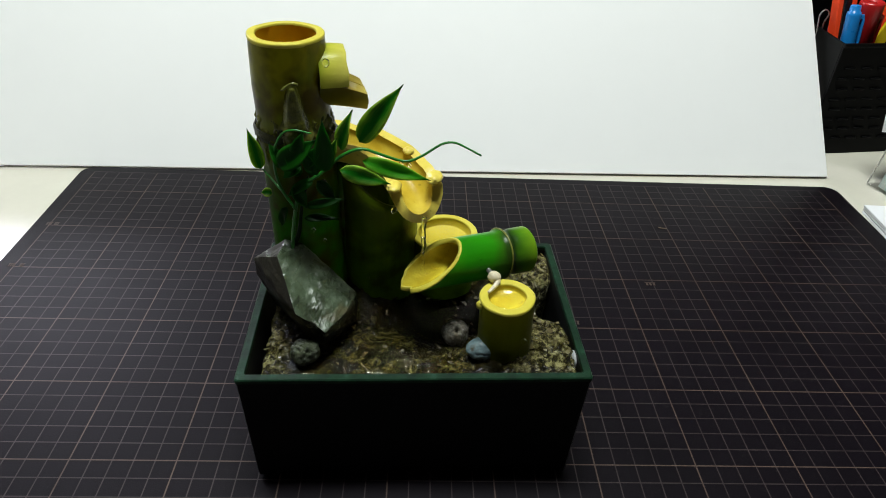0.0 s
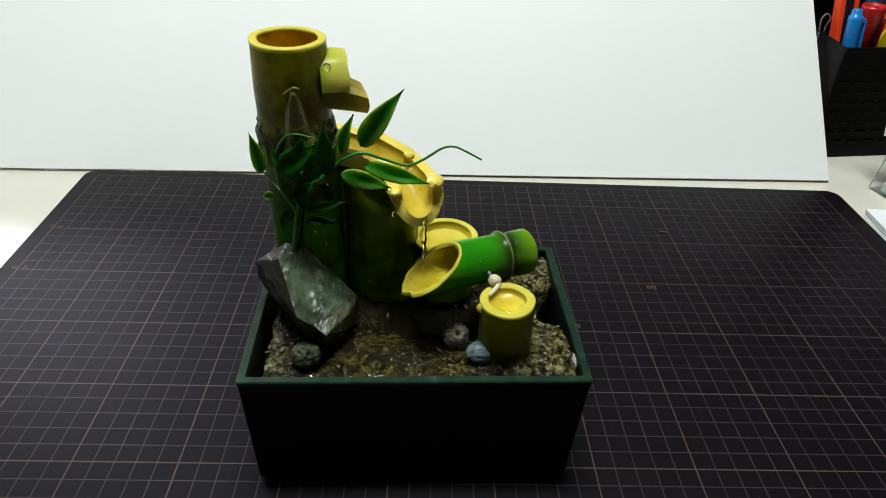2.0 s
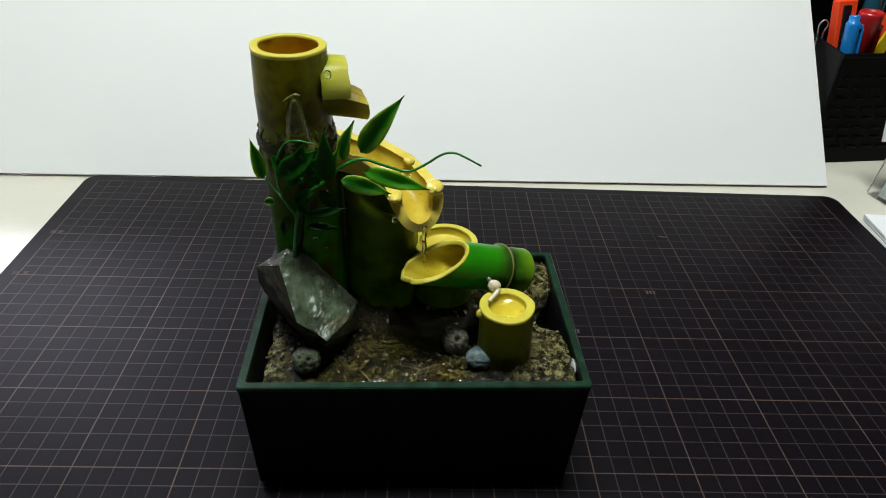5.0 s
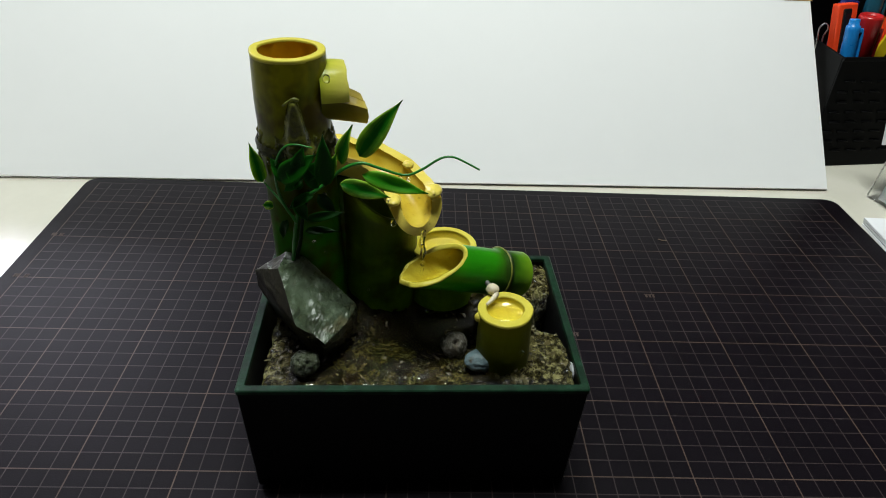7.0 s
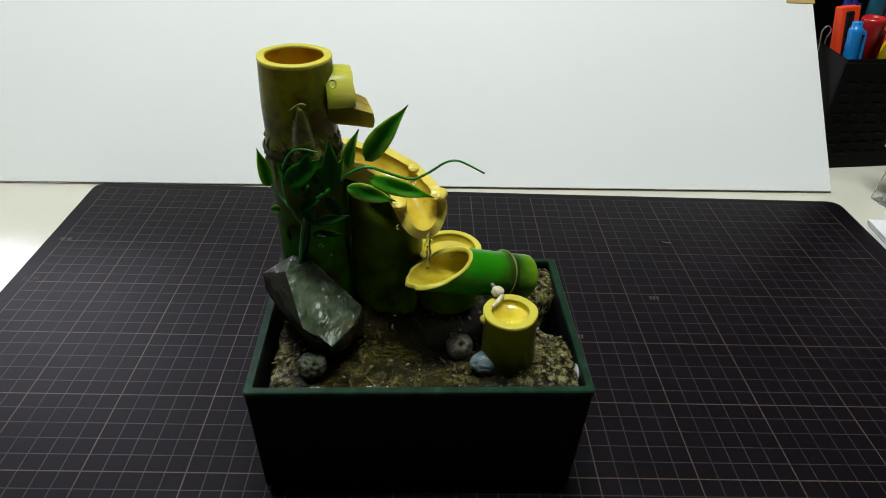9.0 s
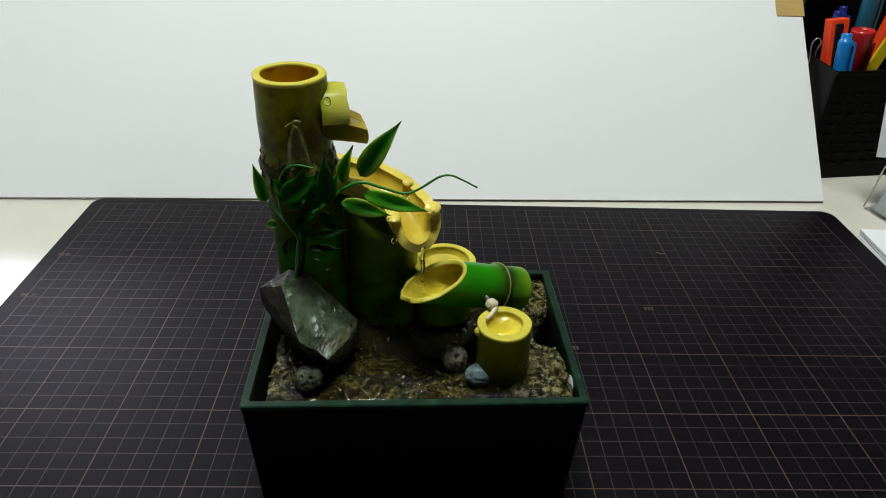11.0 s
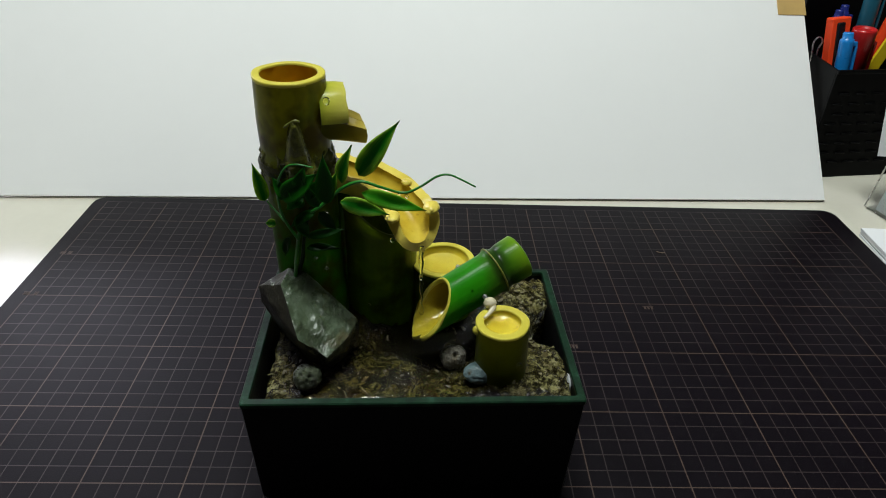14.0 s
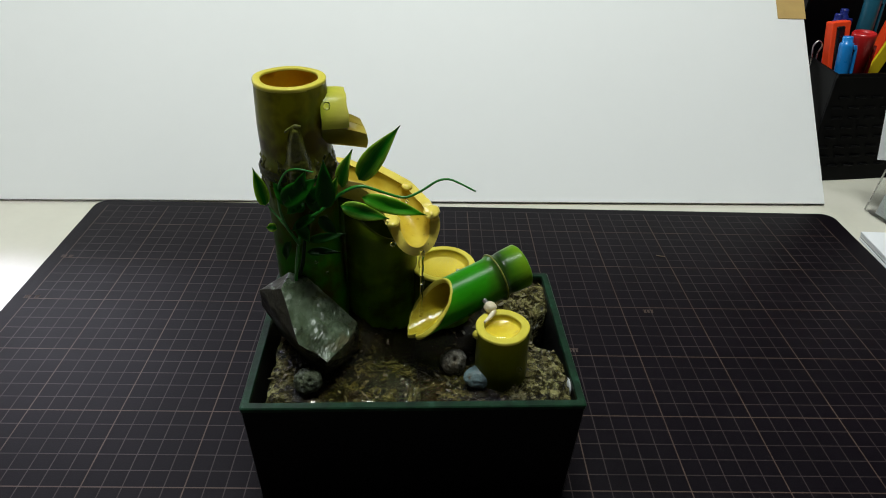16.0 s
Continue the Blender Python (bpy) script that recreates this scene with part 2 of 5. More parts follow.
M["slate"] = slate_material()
# dark brown for the slate's turned-away side: shade put into the colour
M["slate_shade"] = simple("brown_shaded_slate", (0.014, 0.012, 0.005), 0.45, var=0.85, scale=70, bumpy=0.4, spec=0.2)
M["pebble_grey"] = stone_material("grey_pitted_stone", [(0.3, (0.06, 0.052, 0.036)), (0.55, (0.16, 0.15, 0.12)), (0.72, (0.10, 0.075, 0.04))], 180, 0.2)
M["pebble_blue"] = stone_material("blue_grey_stone", [(0.3, (0.08, 0.115, 0.12)), (0.55, (0.14, 0.20, 0.21)), (0.70, (0.09, 0.06, 0.025))], 140, 0.14, 0.2)
M["pebble_dark"] = stone_material("dark_pitted_stone", [(0.3, (0.022, 0.027, 0.014)), (0.6, (0.070, 0.085, 0.048)), (0.8, (0.15, 0.14, 0.06))], 160, 0.3, pale_share=0.15)


def leaf_material(name, mid, edge):
    m, nt, b = nodes_of(name, 0.45, spec=0.18)
    v = coords(nt)
    at = nt.nodes.new("ShaderNodeUVMap")
    s = nt.nodes.new("ShaderNodeSeparateXYZ")
    link(nt, at.outputs[0], s.inputs[0])
    d = maths(nt, "MULTIPLY", maths(nt, "ABSOLUTE", maths(nt, "SUBTRACT", s.outputs["X"], 0.5)), 2.0)
    d = maths(nt, "ADD", d, maths(nt, "MULTIPLY", maths(nt, "SUBTRACT", noise_node(nt, 200, 3, vec=v), 0.5), 0.5))
    streak = noise_node(nt, 1.0, 3, vec=at.outputs[0], stretch=(26, 2.5, 1))
    d = maths(nt, "ADD", d, maths(nt, "MULTIPLY", maths(nt, "SUBTRACT", streak, 0.5), 0.9))
    col = ramp(nt, d, [(0.25, mid), (0.70, tuple(0.72 * a + 0.28 * e for a, e in zip(mid, edge))), (1.0, edge)])
    col = mix(nt, ramp(nt, s.outputs["Y"], [(0.88, (0, 0, 0)), (0.97, (0.85,) * 3)]), col, (0.008, 0.02, 0.006))
    link(nt, col, b.inputs["Base Color"])
    tr = nt.nodes.new("ShaderNodeBsdfTranslucent")
    link(nt, mix(nt, 1.0, col, (1.5, 1.4, 0.8), "MULTIPLY"), tr.inputs["Color"])
    ms = nt.nodes.new("ShaderNodeMixShader")
    ms.inputs[0].default_value = 0.45
    link(nt, b.outputs[0], ms.inputs[1])
    link(nt, tr.outputs[0], ms.inputs[2])
    link(nt, ms.outputs[0], nt.nodes["Material Output"].inputs["Surface"])
    veins = maths(nt, "SINE", maths(nt, "MULTIPLY", s.outputs["X"], 75.0))
    bump(nt, b, veins, 0.08, 0.0002)
    return m


M["leaf"] = leaf_material("plastic_leaf_green", (0.008, 0.16, 0.005), (0.42, 0.64, 0.07))
M["leaf_light"] = leaf_material("plastic_leaf_bright_green", (0.04, 0.30, 0.010), (0.30, 0.55, 0.04))
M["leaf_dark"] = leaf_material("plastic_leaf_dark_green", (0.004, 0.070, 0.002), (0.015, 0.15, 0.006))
# darker copy of the leaf green: shade put into the lower blades
M["leaf_shaded"] = leaf_material("plastic_leaf_shaded_green", (0.003, 0.034, 0.002), (0.008, 0.07, 0.004))
M["vine"] = simple("plastic_vine_green", (0.016, 0.19, 0.016), 0.35, var=0.3, scale=200)
# same vine much darker, its lower run coloured as if in shade
M["vine_shaded"] = simple("shaded_plastic_vine", (0.003, 0.018, 0.003), 0.5, var=0.3, scale=200, spec=0.12)
M["resin_white"] = simple("whitish_glue", (0.62, 0.55, 0.38), 0.35, var=0.15, scale=300, bumpy=0.3)
M["board"] = simple("white_card", (0.80, 0.80, 0.785), 0.75, var=0.015, scale=6, bumpy=0.03)
# dark grey draws the shade line along the board's bottom edge
M["board_edge_shade"] = simple("card_edge_shade", (0.10, 0.10, 0.09), 0.9, var=0.1, scale=50)
M["desk"] = simple("cream_laminate", (0.62, 0.595, 0.50), 0.2, var=0.03, scale=25, bumpy=0.04)
M["tape"] = simple("tan_tape", (0.50, 0.33, 0.11), 0.55, var=0.08, scale=90)
M["black_plastic"] = simple("black_basket_plastic", (0.0018, 0.0018, 0.0021), 0.5, var=0.3, scale=120, bumpy=0.2, spec=0.09)
M["orange"] = simple("orange_plastic", (0.93, 0.07, 0.016), 0.4, var=0.05, spec=0.25)
M["red"] = simple("red_plastic", (0.42, 0.012, 0.012), 0.3, var=0.08)
M["blue"] = simple("blue_plastic", (0.01, 0.20, 0.55), 0.3, var=0.08)
M["navy"] = simple("navy_plastic", (0.012, 0.02, 0.16), 0.35, var=0.1)
M["teal"] = simple("teal_plastic", (0.01, 0.09, 0.14), 0.35, var=0.1)
M["yellow_pl"] = simple("yellow_plastic", (0.75, 0.55, 0.015), 0.35, var=0.05)
M["black_gloss"] = simple("black_gloss_plastic", (0.008, 0.008, 0.009), 0.25, var=0.2)
M["steel"] = simple("bright_steel_wire", (0.60, 0.59, 0.56), 0.28, 1.0, var=0.08, scale=200)
M["paper"] = simple("white_paper", (0.74, 0.75, 0.76), 0.85, var=0.03, scale=50)
M["paper_grey"] = simple("grey_paper", (0.22, 0.23, 0.25), 0.85, var=0.05, scale=50)
M["paint_wall"] = simple("wall_paint", (0.15, 0.145, 0.14), 0.9, var=0.04, scale=8, bumpy=0.1)
M["ceiling"] = simple("ceiling_paint", (0.26, 0.26, 0.25), 0.9, var=0.03, scale=8, bumpy=0.1)
M["floorboards"] = simple("dark_floor", (0.10, 0.075, 0.05), 0.5, var=0.2, scale=12)
M["scratch"] = simple("pale_lint", (0.16, 0.12, 0.08), 0.8, var=0.2, scale=300)
M["print_mark"] = simple("printed_orange_ink", (0.05, 0.03, 0.022), 0.6, var=0.2, scale=300)


def lamp_glow():
    m, nt, b = nodes_of("lamp_diffuser", 0.5, colour=(0.9, 0.9, 0.88))
    b.inputs["Emission Color"].default_value = (1, 0.97, 0.92, 1)
    b.inputs["Emission Strength"].default_value = 4.0
    return m


M["glow"] = lamp_glow()


def daylight_pane():
    m, nt, b = nodes_of("daylight_pane", 0.3, colour=(0.8, 0.85, 0.9))
    b.inputs["Emission Color"].default_value = (0.80, 0.86, 1.0, 1)
    b.inputs["Emission Strength"].default_value = 1.5
    return m


M["daylight"] = daylight_pane()


def clear_material(name, colour, ior, rough=0.02):
    m, nt, b = nodes_of(name, rough, colour=colour)
    b.inputs["Transmission Weight"].default_value = 1.0
    b.inputs["IOR"].default_value = ior
    return m, nt, b


M["acrylic"] = clear_material("clear_acrylic", (0.92, 0.94, 0.94), 1.2)[0]
m_w, nt_w, b_w = clear_material("water", (0.97, 0.98, 0.96), 1.33)
bump(nt_w, b_w, noise_node(nt_w, 130, 2), 0.15, 0.0010)
M["water"] = m_w
M["drop"] = clear_material("water_drop", (0.98, 0.99, 0.98), 1.33)[0]


def mat_material():
    """Dark cutting mat with a printed one-centimetre grid and stronger five-centimetre lines."""
    m, nt, b = nodes_of("cutting_mat_vinyl", 0.5, spec=0.11)
    v = coords(nt)
    s = nt.nodes.new("ShaderNodeSeparateXYZ")
    link(nt, v, s.inputs[0])

    def lines(sock, step, half):
        d = maths(nt, "PINGPONG", maths(nt, "ADD", sock, 10.0), step / 2)
        r = nt.nodes.new("ShaderNodeMapRange")
        r.inputs["From Min"].default_value, r.inputs["From Max"].default_value = half * 1.5, half * 0.6
        link(nt, d, r.inputs["Value"])
        return r.outputs[0]

    def inside(sock, lo, hi):
        return maths(nt, "MULTIPLY", maths(nt, "GREATER_THAN", sock, lo), maths(nt, "LESS_THAN", sock, hi))

    area = maths(nt, "MULTIPLY", inside(s.outputs["X"], -0.1503, 0.4503), inside(s.outputs["Y"], -0.1503, 0.2803))
    minor = maths(nt, "MULTIPLY", maths(nt, "MAXIMUM", lines(s.outputs["X"], 0.01, 0.00027), lines(s.outputs["Y"], 0.01, 0.00027)), area)
    major = maths(nt, "MULTIPLY", maths(nt, "MAXIMUM", lines(s.outputs["X"], 0.05, 0.00030), lines(s.outputs["Y"], 0.05, 0.00030)), area)
    wear = ramp(nt, noise_node(nt, 30, 4, vec=v), [(0.3, (0.5,) * 3), (0.7, (1,) * 3)])
    base = ramp(nt, noise_node(nt, 14, 5, vec=v), [(0.3, (0.0034, 0.0022, 0.0036)), (0.7, (0.0052, 0.0034, 0.0055))])
    base = mix(nt, ramp(nt, noise_node(nt, 900, 2, vec=v), [(0.6, (0, 0, 0)), (0.75, (0.3,) * 3)]), base, (0.013, 0.011, 0.013))
    col = mix(nt, maths(nt, "MULTIPLY", minor, maths(nt, "MULTIPLY", wear, 0.9)), base, (0.042, 0.030, 0.030))
    col = mix(nt, maths(nt, "MULTIPLY", major, wear), col, (0.080, 0.052, 0.040))
    link(nt, col, b.inputs["Base Color"])
    # the printed ink is glossier than the vinyl
    ink = maths(nt, "MULTIPLY", maths(nt, "MAXIMUM", minor, major), maths(nt, "MULTIPLY", wear, 0.16))
    link(nt, maths(nt, "ADD", ink, 0.10), b.inputs["Specular IOR Level"])
    link(nt, ramp(nt, noise_node(nt, 60, 4, vec=v), [(0.3, (0.42,) * 3), (0.7, (0.47,) * 3)]), b.inputs["Roughness"])
    bump(nt, b, noise_node(nt, 1500, 2, vec=v), 0.2, 0.0002)
    return m


M["mat"] = mat_material()


# ---- mesh helpers ----
def mesh_ob(name, bm, material, smooth=True, parent=None, crease=0.0):
    me = bpy.data.meshes.new(name)
    bmesh.ops.recalc_face_normals(bm, faces=bm.faces)
    if crease:
        for e in bm.edges:
            e.smooth = e.calc_face_angle(0.0) < radians(crease)
    bm.to_mesh(me)
    bm.free()
    for p in me.polygons:
        p.use_smooth = smooth
    me.materials.append(material)
    ob = new(name, me)
    ob.parent = parent
    return ob


def part(name, bm, material, parent, label="", smooth=True, crease=0.0):
    ob = mesh_ob(name, bm, material, smooth, parent, crease)
    return tagged(ob, label) if label else ob


def thing(name, label, category, group="", kind="", at=(0, 0, 0)):
    ob = new(name)
    ob.empty_display_size = 0.01
    ob.location = at
    return tagged(ob, label, category, group, kind)


def box(bm, cx, cy, cz, sx, sy, sz, bevel=0.0, m=None, seg=2):
    r = bmesh.ops.create_cube(bm, size=1.0)
    vs = r["verts"]
    bmesh.ops.scale(bm, vec=(sx, sy, sz), verts=vs)
    if bevel:
        es = list({e for v in vs for e in v.link_edges})
        r2 = bmesh.ops.bevel(bm, geom=es, offset=bevel, segments=seg, affect="EDGES", profile=0.5)
        vs = list({v for f in r2["faces"] for v in f.verts} | {v for v in vs if v.is_valid})
    bmesh.ops.translate(bm, vec=(cx, cy, cz), verts=vs)
    if m is not None:
        bmesh.ops.transform(bm, matrix=m, verts=vs)
    return vs


def lathe(bm, profile, seg=48, wob=0.0, seed=0, shift=None, close=False):
    """Spin (radius, height) pairs round z; wob: uneven radius; shift(angle, i): extra (dr, dz)."""
    rings = []
    for i, (r, z) in enumerate(profile):
        ring = []
        for k in range(seg):
            a = 2 * math.pi * k / seg
            rr, zz = r, z
            if wob:
                rr += wob * noise.noise(Vector((math.cos(a) * 1.3 + seed, math.sin(a) * 1.3, z * 60)))
            if shift:
                dr, dz = shift(a, i)
                rr, zz = rr + dr, zz + dz
            ring.append(bm.verts.new((rr * math.cos(a), rr * math.sin(a), zz)))
        rings.append(ring)
    for a, b in zip(rings, rings[1:]):
        for k in range(seg):
            bm.faces.new((a[k], a[(k + 1) % seg], b[(k + 1) % seg], b[k]))
    if close:
        bm.faces.new(rings[-1])
    return rings


def tube(bm, pts, radius, seg=10, ends=True):
    """A round tube through points; radius: number or function of 0..1."""
    pts = [Vector(p) for p in pts]
    rings, up = [], Vector((0.31, 0.2, 0.93))
    for i, p in enumerate(pts):
        d = (pts[min(i + 1, len(pts) - 1)] - pts[max(i - 1, 0)]).normalized()
        s = d.cross(up)
        if s.length < 1e-4:
            s = d.cross(Vector((1, 0, 0)))
        s.normalize()
        u = s.cross(d)
        r = radius(i / (len(pts) - 1)) if callable(radius) else radius
        rings.append([bm.verts.new(p + (s * math.cos(2 * math.pi * k / seg) + u * math.sin(2 * math.pi * k / seg)) * r) for k in range(seg)])
    for a, b in zip(rings, rings[1:]):
        for k in range(seg):
            bm.faces.new((a[k], a[(k + 1) % seg], b[(k + 1) % seg], b[k]))
    if ends:
        bm.faces.new(rings[0])
        bm.faces.new(rings[-1])


def curve_pts(keys, n=24):
    """Catmull-Rom points through a few keys."""
    k = [Vector(p) for p in keys]
    k = [2 * k[0] - k[1]] + k + [2 * k[-1] - k[-2]]
    out = []
    segs = len(k) - 3
    for i in range(n + 1):
        u = i / n * segs
        j = min(int(u), segs - 1)
        f = u - j
        a, b, c, d = k[j:j + 4]
        out.append(0.5 * ((2 * b) + (c - a) * f + (2 * a - 5 * b + 4 * c - d) * f * f + (3 * b - a - 3 * c + d) * f ** 3))
    return out


def rock(bm, size, seed, sub=4, rough=0.25, freq=1.4, planes=(), dents=()):
    """A stone: a ball dented by noise and cut by planes (normal, distance)."""
    r = bmesh.ops.create_icosphere(bm, subdivisions=sub, radius=1.0)
    for v in r["verts"]:
        p = v.co.copy()
        v.co = p * (1 + rough * noise.fractal(p * freq + Vector((seed, seed * 0.7, 3)), 0.9, 2.0, 4))
        for n, d in planes:
            n = Vector(n).normalized()
            o = v.co.dot(n) - d - 0.05 * noise.noise(p * 3 + Vector((seed, 0, 0)))
            if o > 0:
                v.co -= n * o * 0.92
        for d, wide, deep in dents:
            q = (p - Vector(d).normalized()).length
            v.co *= 1 - deep * math.exp(-((q / wide) ** 2))
        v.co = Vector((v.co.x * size[0], v.co.y * size[1], v.co.z * size[2]))
    return r["verts"]


# ---- setting ----
def setting(name, label, category, bm, material, smooth=False):
    return tagged(mesh_ob(name, bm, material, smooth), label, category, kind="structure")


def build_room():
    for name, c, s, mat in (
        ("floor", (0.1, 0.3, -0.80), (4.4, 4.4, 0.1), "floorboards"),
        ("ceiling", (0.1, 0.3, 1.70), (4.4, 4.4, 0.1), "ceiling"),
        ("wall_north", (0.1, 2.55, 0.45), (4.4, 0.1, 2.4), "paint_wall"),
        ("wall_south", (0.1, -1.95, 0.45), (4.4, 0.1, 2.4), "paint_wall"),
        ("wall_west", (-2.15, 0.3, 0.45), (0.1, 4.4, 2.4), "paint_wall"),
        ("wall_east", (2.35, 0.3, 0.45), (0.1, 4.4, 2.4), "paint_wall"),
    ):
        bm = bmesh.new()
        box(bm, *c, *s)
        setting(name, "plain room " + name.replace("_", " "), name.split("_")[0], bm, M[mat])
    for x, y, z, w, d in ((0.07, 0.13, 1.395, 0.56, 0.26), (-1.25, 1.60, 1.515, 0.76, 0.36)):
        lamp = thing("pendant_lamp", "white pendant lamp hanging from the ceiling", "lamp", "lamps over the desk")
        bm = bmesh.new()
        box(bm, x, y, z + 0.021, w, d, 0.028, 0.005)
        part("frame", bm, M["board"], lamp, smooth=False)
        bm = bmesh.new()
        box(bm, x, y, z, w - 0.04, d - 0.04, 0.012, 0.004)
        part("diffuser", bm, M["glow"], lamp, "glowing white diffuser", smooth=False)
        bm = bmesh.new()
        tube(bm, [(x, y, z + 0.035), (x, y, 1.651)], 0.006, 10)
        part("rod", bm, M["steel"], lamp)


def build_window():
    """A window in the far wall, out of sight, that lets in weak daylight."""
    win = tagged(new("window_1"), "white framed window with pale daylight", "window", kind="structure")
    bm = bmesh.new()
    box(bm, -1.45, 2.49, 1.28, 1.1, 0.01, 0.6)
    part("pane", bm, M["daylight"], win, "pane bright with daylight", smooth=False)
    for c, s in (((-1.45, 2.475, 1.605), (1.2, 0.04, 0.05)), ((-1.45, 2.475, 0.955), (1.2, 0.04, 0.05)), ((-2.025, 2.475, 1.28), (0.05, 0.04, 0.6)), ((-0.875, 2.475, 1.28), (0.05, 0.04, 0.6))):
        bm = bmesh.new()
        box(bm, *c, *s, 0.003)
        part("frame", bm, M["board"], win, smooth=False)


def build_desk():
    desk = thing("desk", "cream laminate desk under the cutting mat", "desk")
    bm = bmesh.new()
    box(bm, 0.15, 0.20, -0.018, 1.6, 0.95, 0.03, 0.003)
    part("desktop", bm, M["desk"], desk, smooth=False)
    for x in (-0.60, 0.90):
        for y in (-0.22, 0.62):
            bm = bmesh.new()
            box(bm, x, y, -0.3915, 0.05, 0.05, 0.717, 0.004)
            part("leg", bm, M["desk"], desk, smooth=False)


def build_mat():
    mat = thing("cutting_mat", "dark grey cutting mat with an orange printed centimetre grid", "cutting mat")
    bm = bmesh.new()
    x0, x1, y0, y1, r = -0.1615, 0.4665, -0.162, 0.2885, 0.010
    ring = []
    for cx, cy, a0 in ((x1 - r, y1 - r, 0), (x0 + r, y1 - r, 90), (x0 + r, y0 + r, 180), (x1 - r, y0 + r, 270)):
        for k in range(7):
            a = radians(a0 + 15 * k)
            ring.append((cx + r * math.cos(a), cy + r * math.sin(a)))
    # the far edge is not quite square to the sides
    ring = [(x, y - 0.0006 * (x - x0) / (x1 - x0) * (y > 0)) for x, y in ring]
    levels = [[bm.verts.new((x, y, z)) for x, y in ring] for z in (-0.003, -0.0004)]
    cx, cy = (x0 + x1) / 2, (y0 + y1) / 2
    levels.append([bm.verts.new((cx + (x - cx) * 0.9987, cy + (y - cy) * 0.998, 0.0)) for x, y in ring])
    n = len(ring)
    for a, b in zip(levels, levels[1:]):
        for k in range(n):
            bm.faces.new((a[k], a[(k + 1) % n], b[(k + 1) % n], b[k]))
    bm.faces.new(levels[-1])
    bm.faces.new(levels[0])
    part("sheet", bm, M["mat"], mat, smooth=False)
    bm = bmesh.new()
    tube(bm, curve_pts([(0.2935, 0.2165, 0.0003), (0.2965, 0.2150, 0.0004), (0.2995, 0.2148, 0.0003)], 8), 0.00035, 6)
    part("scratch", bm, M["scratch"], mat, "short pale curl of lint")
    # small printed figures along the grid, too small to read
    for x, y, w in ((-0.1505, 0.2015, 0.004), (-0.1455, 0.2015, 0.003), (-0.152, 0.1515, 0.004), (-0.1455, 0.1515, 0.003), (0.268, 0.1455, 0.007), (0.2095, 0.1045, 0.006)):
        bm = bmesh.new()
        for k in range(3):
            box(bm, x - w / 2 + w * (k + 0.5) / 3, y, 0.0001, w / 5, 0.0028, 0.0002)
        box(bm, x, y + 0.0018, 0.0001, w, 0.0005, 0.0002)
        part("printed_mark", bm, M["print_mark"], mat, smooth=False)


def build_board():
    """White card leaning far back behind the mat; a second sheet behind it holds painted edge shade in dark grey."""
    lean = 43.0
    m = pose(-0.16, 0.2900, -0.0003, 0, 0, 1.55) @ pose(0, 0, 0, -lean, 0, 0)
    board = thing("backdrop_board", "large white card leaning back as a plain backdrop", "board")
    bm = bmesh.new()
    box(bm, 0.16, 0.0012, 0.1175, 0.942, 0.0024, 0.235, 0.0003)
    sheet = part("sheet", bm, M["board"], board, smooth=False)
    bm = bmesh.new()
    box(bm, 0.160, 0.0032, 0.1175, 0.944, 0.0015, 0.235, 0.0002)
    back = part("backing_sheet", bm, M["board_edge_shade"], board, "thin backing card, dark grey as edge shade", smooth=False)
    bm = bmesh.new()
    box(bm, 0.6190, -0.0004, 0.2065, 0.027, 0.0006, 0.056, 0.0002)
    tape = part("tape", bm, M["tape"], board, "strip of tan masking tape", smooth=False)
    for o in (sheet, back, tape):
        o.data.transform(m)
    return board


# ---- the fountain ----
TRAY = pose(0.1109, 0.0425, 0, 0, 0, 1.74)


M["sealant"] = simple("grey_sealant", (0.32, 0.33, 0.33), 0.4, var=0.2, scale=200, bumpy=0.2)


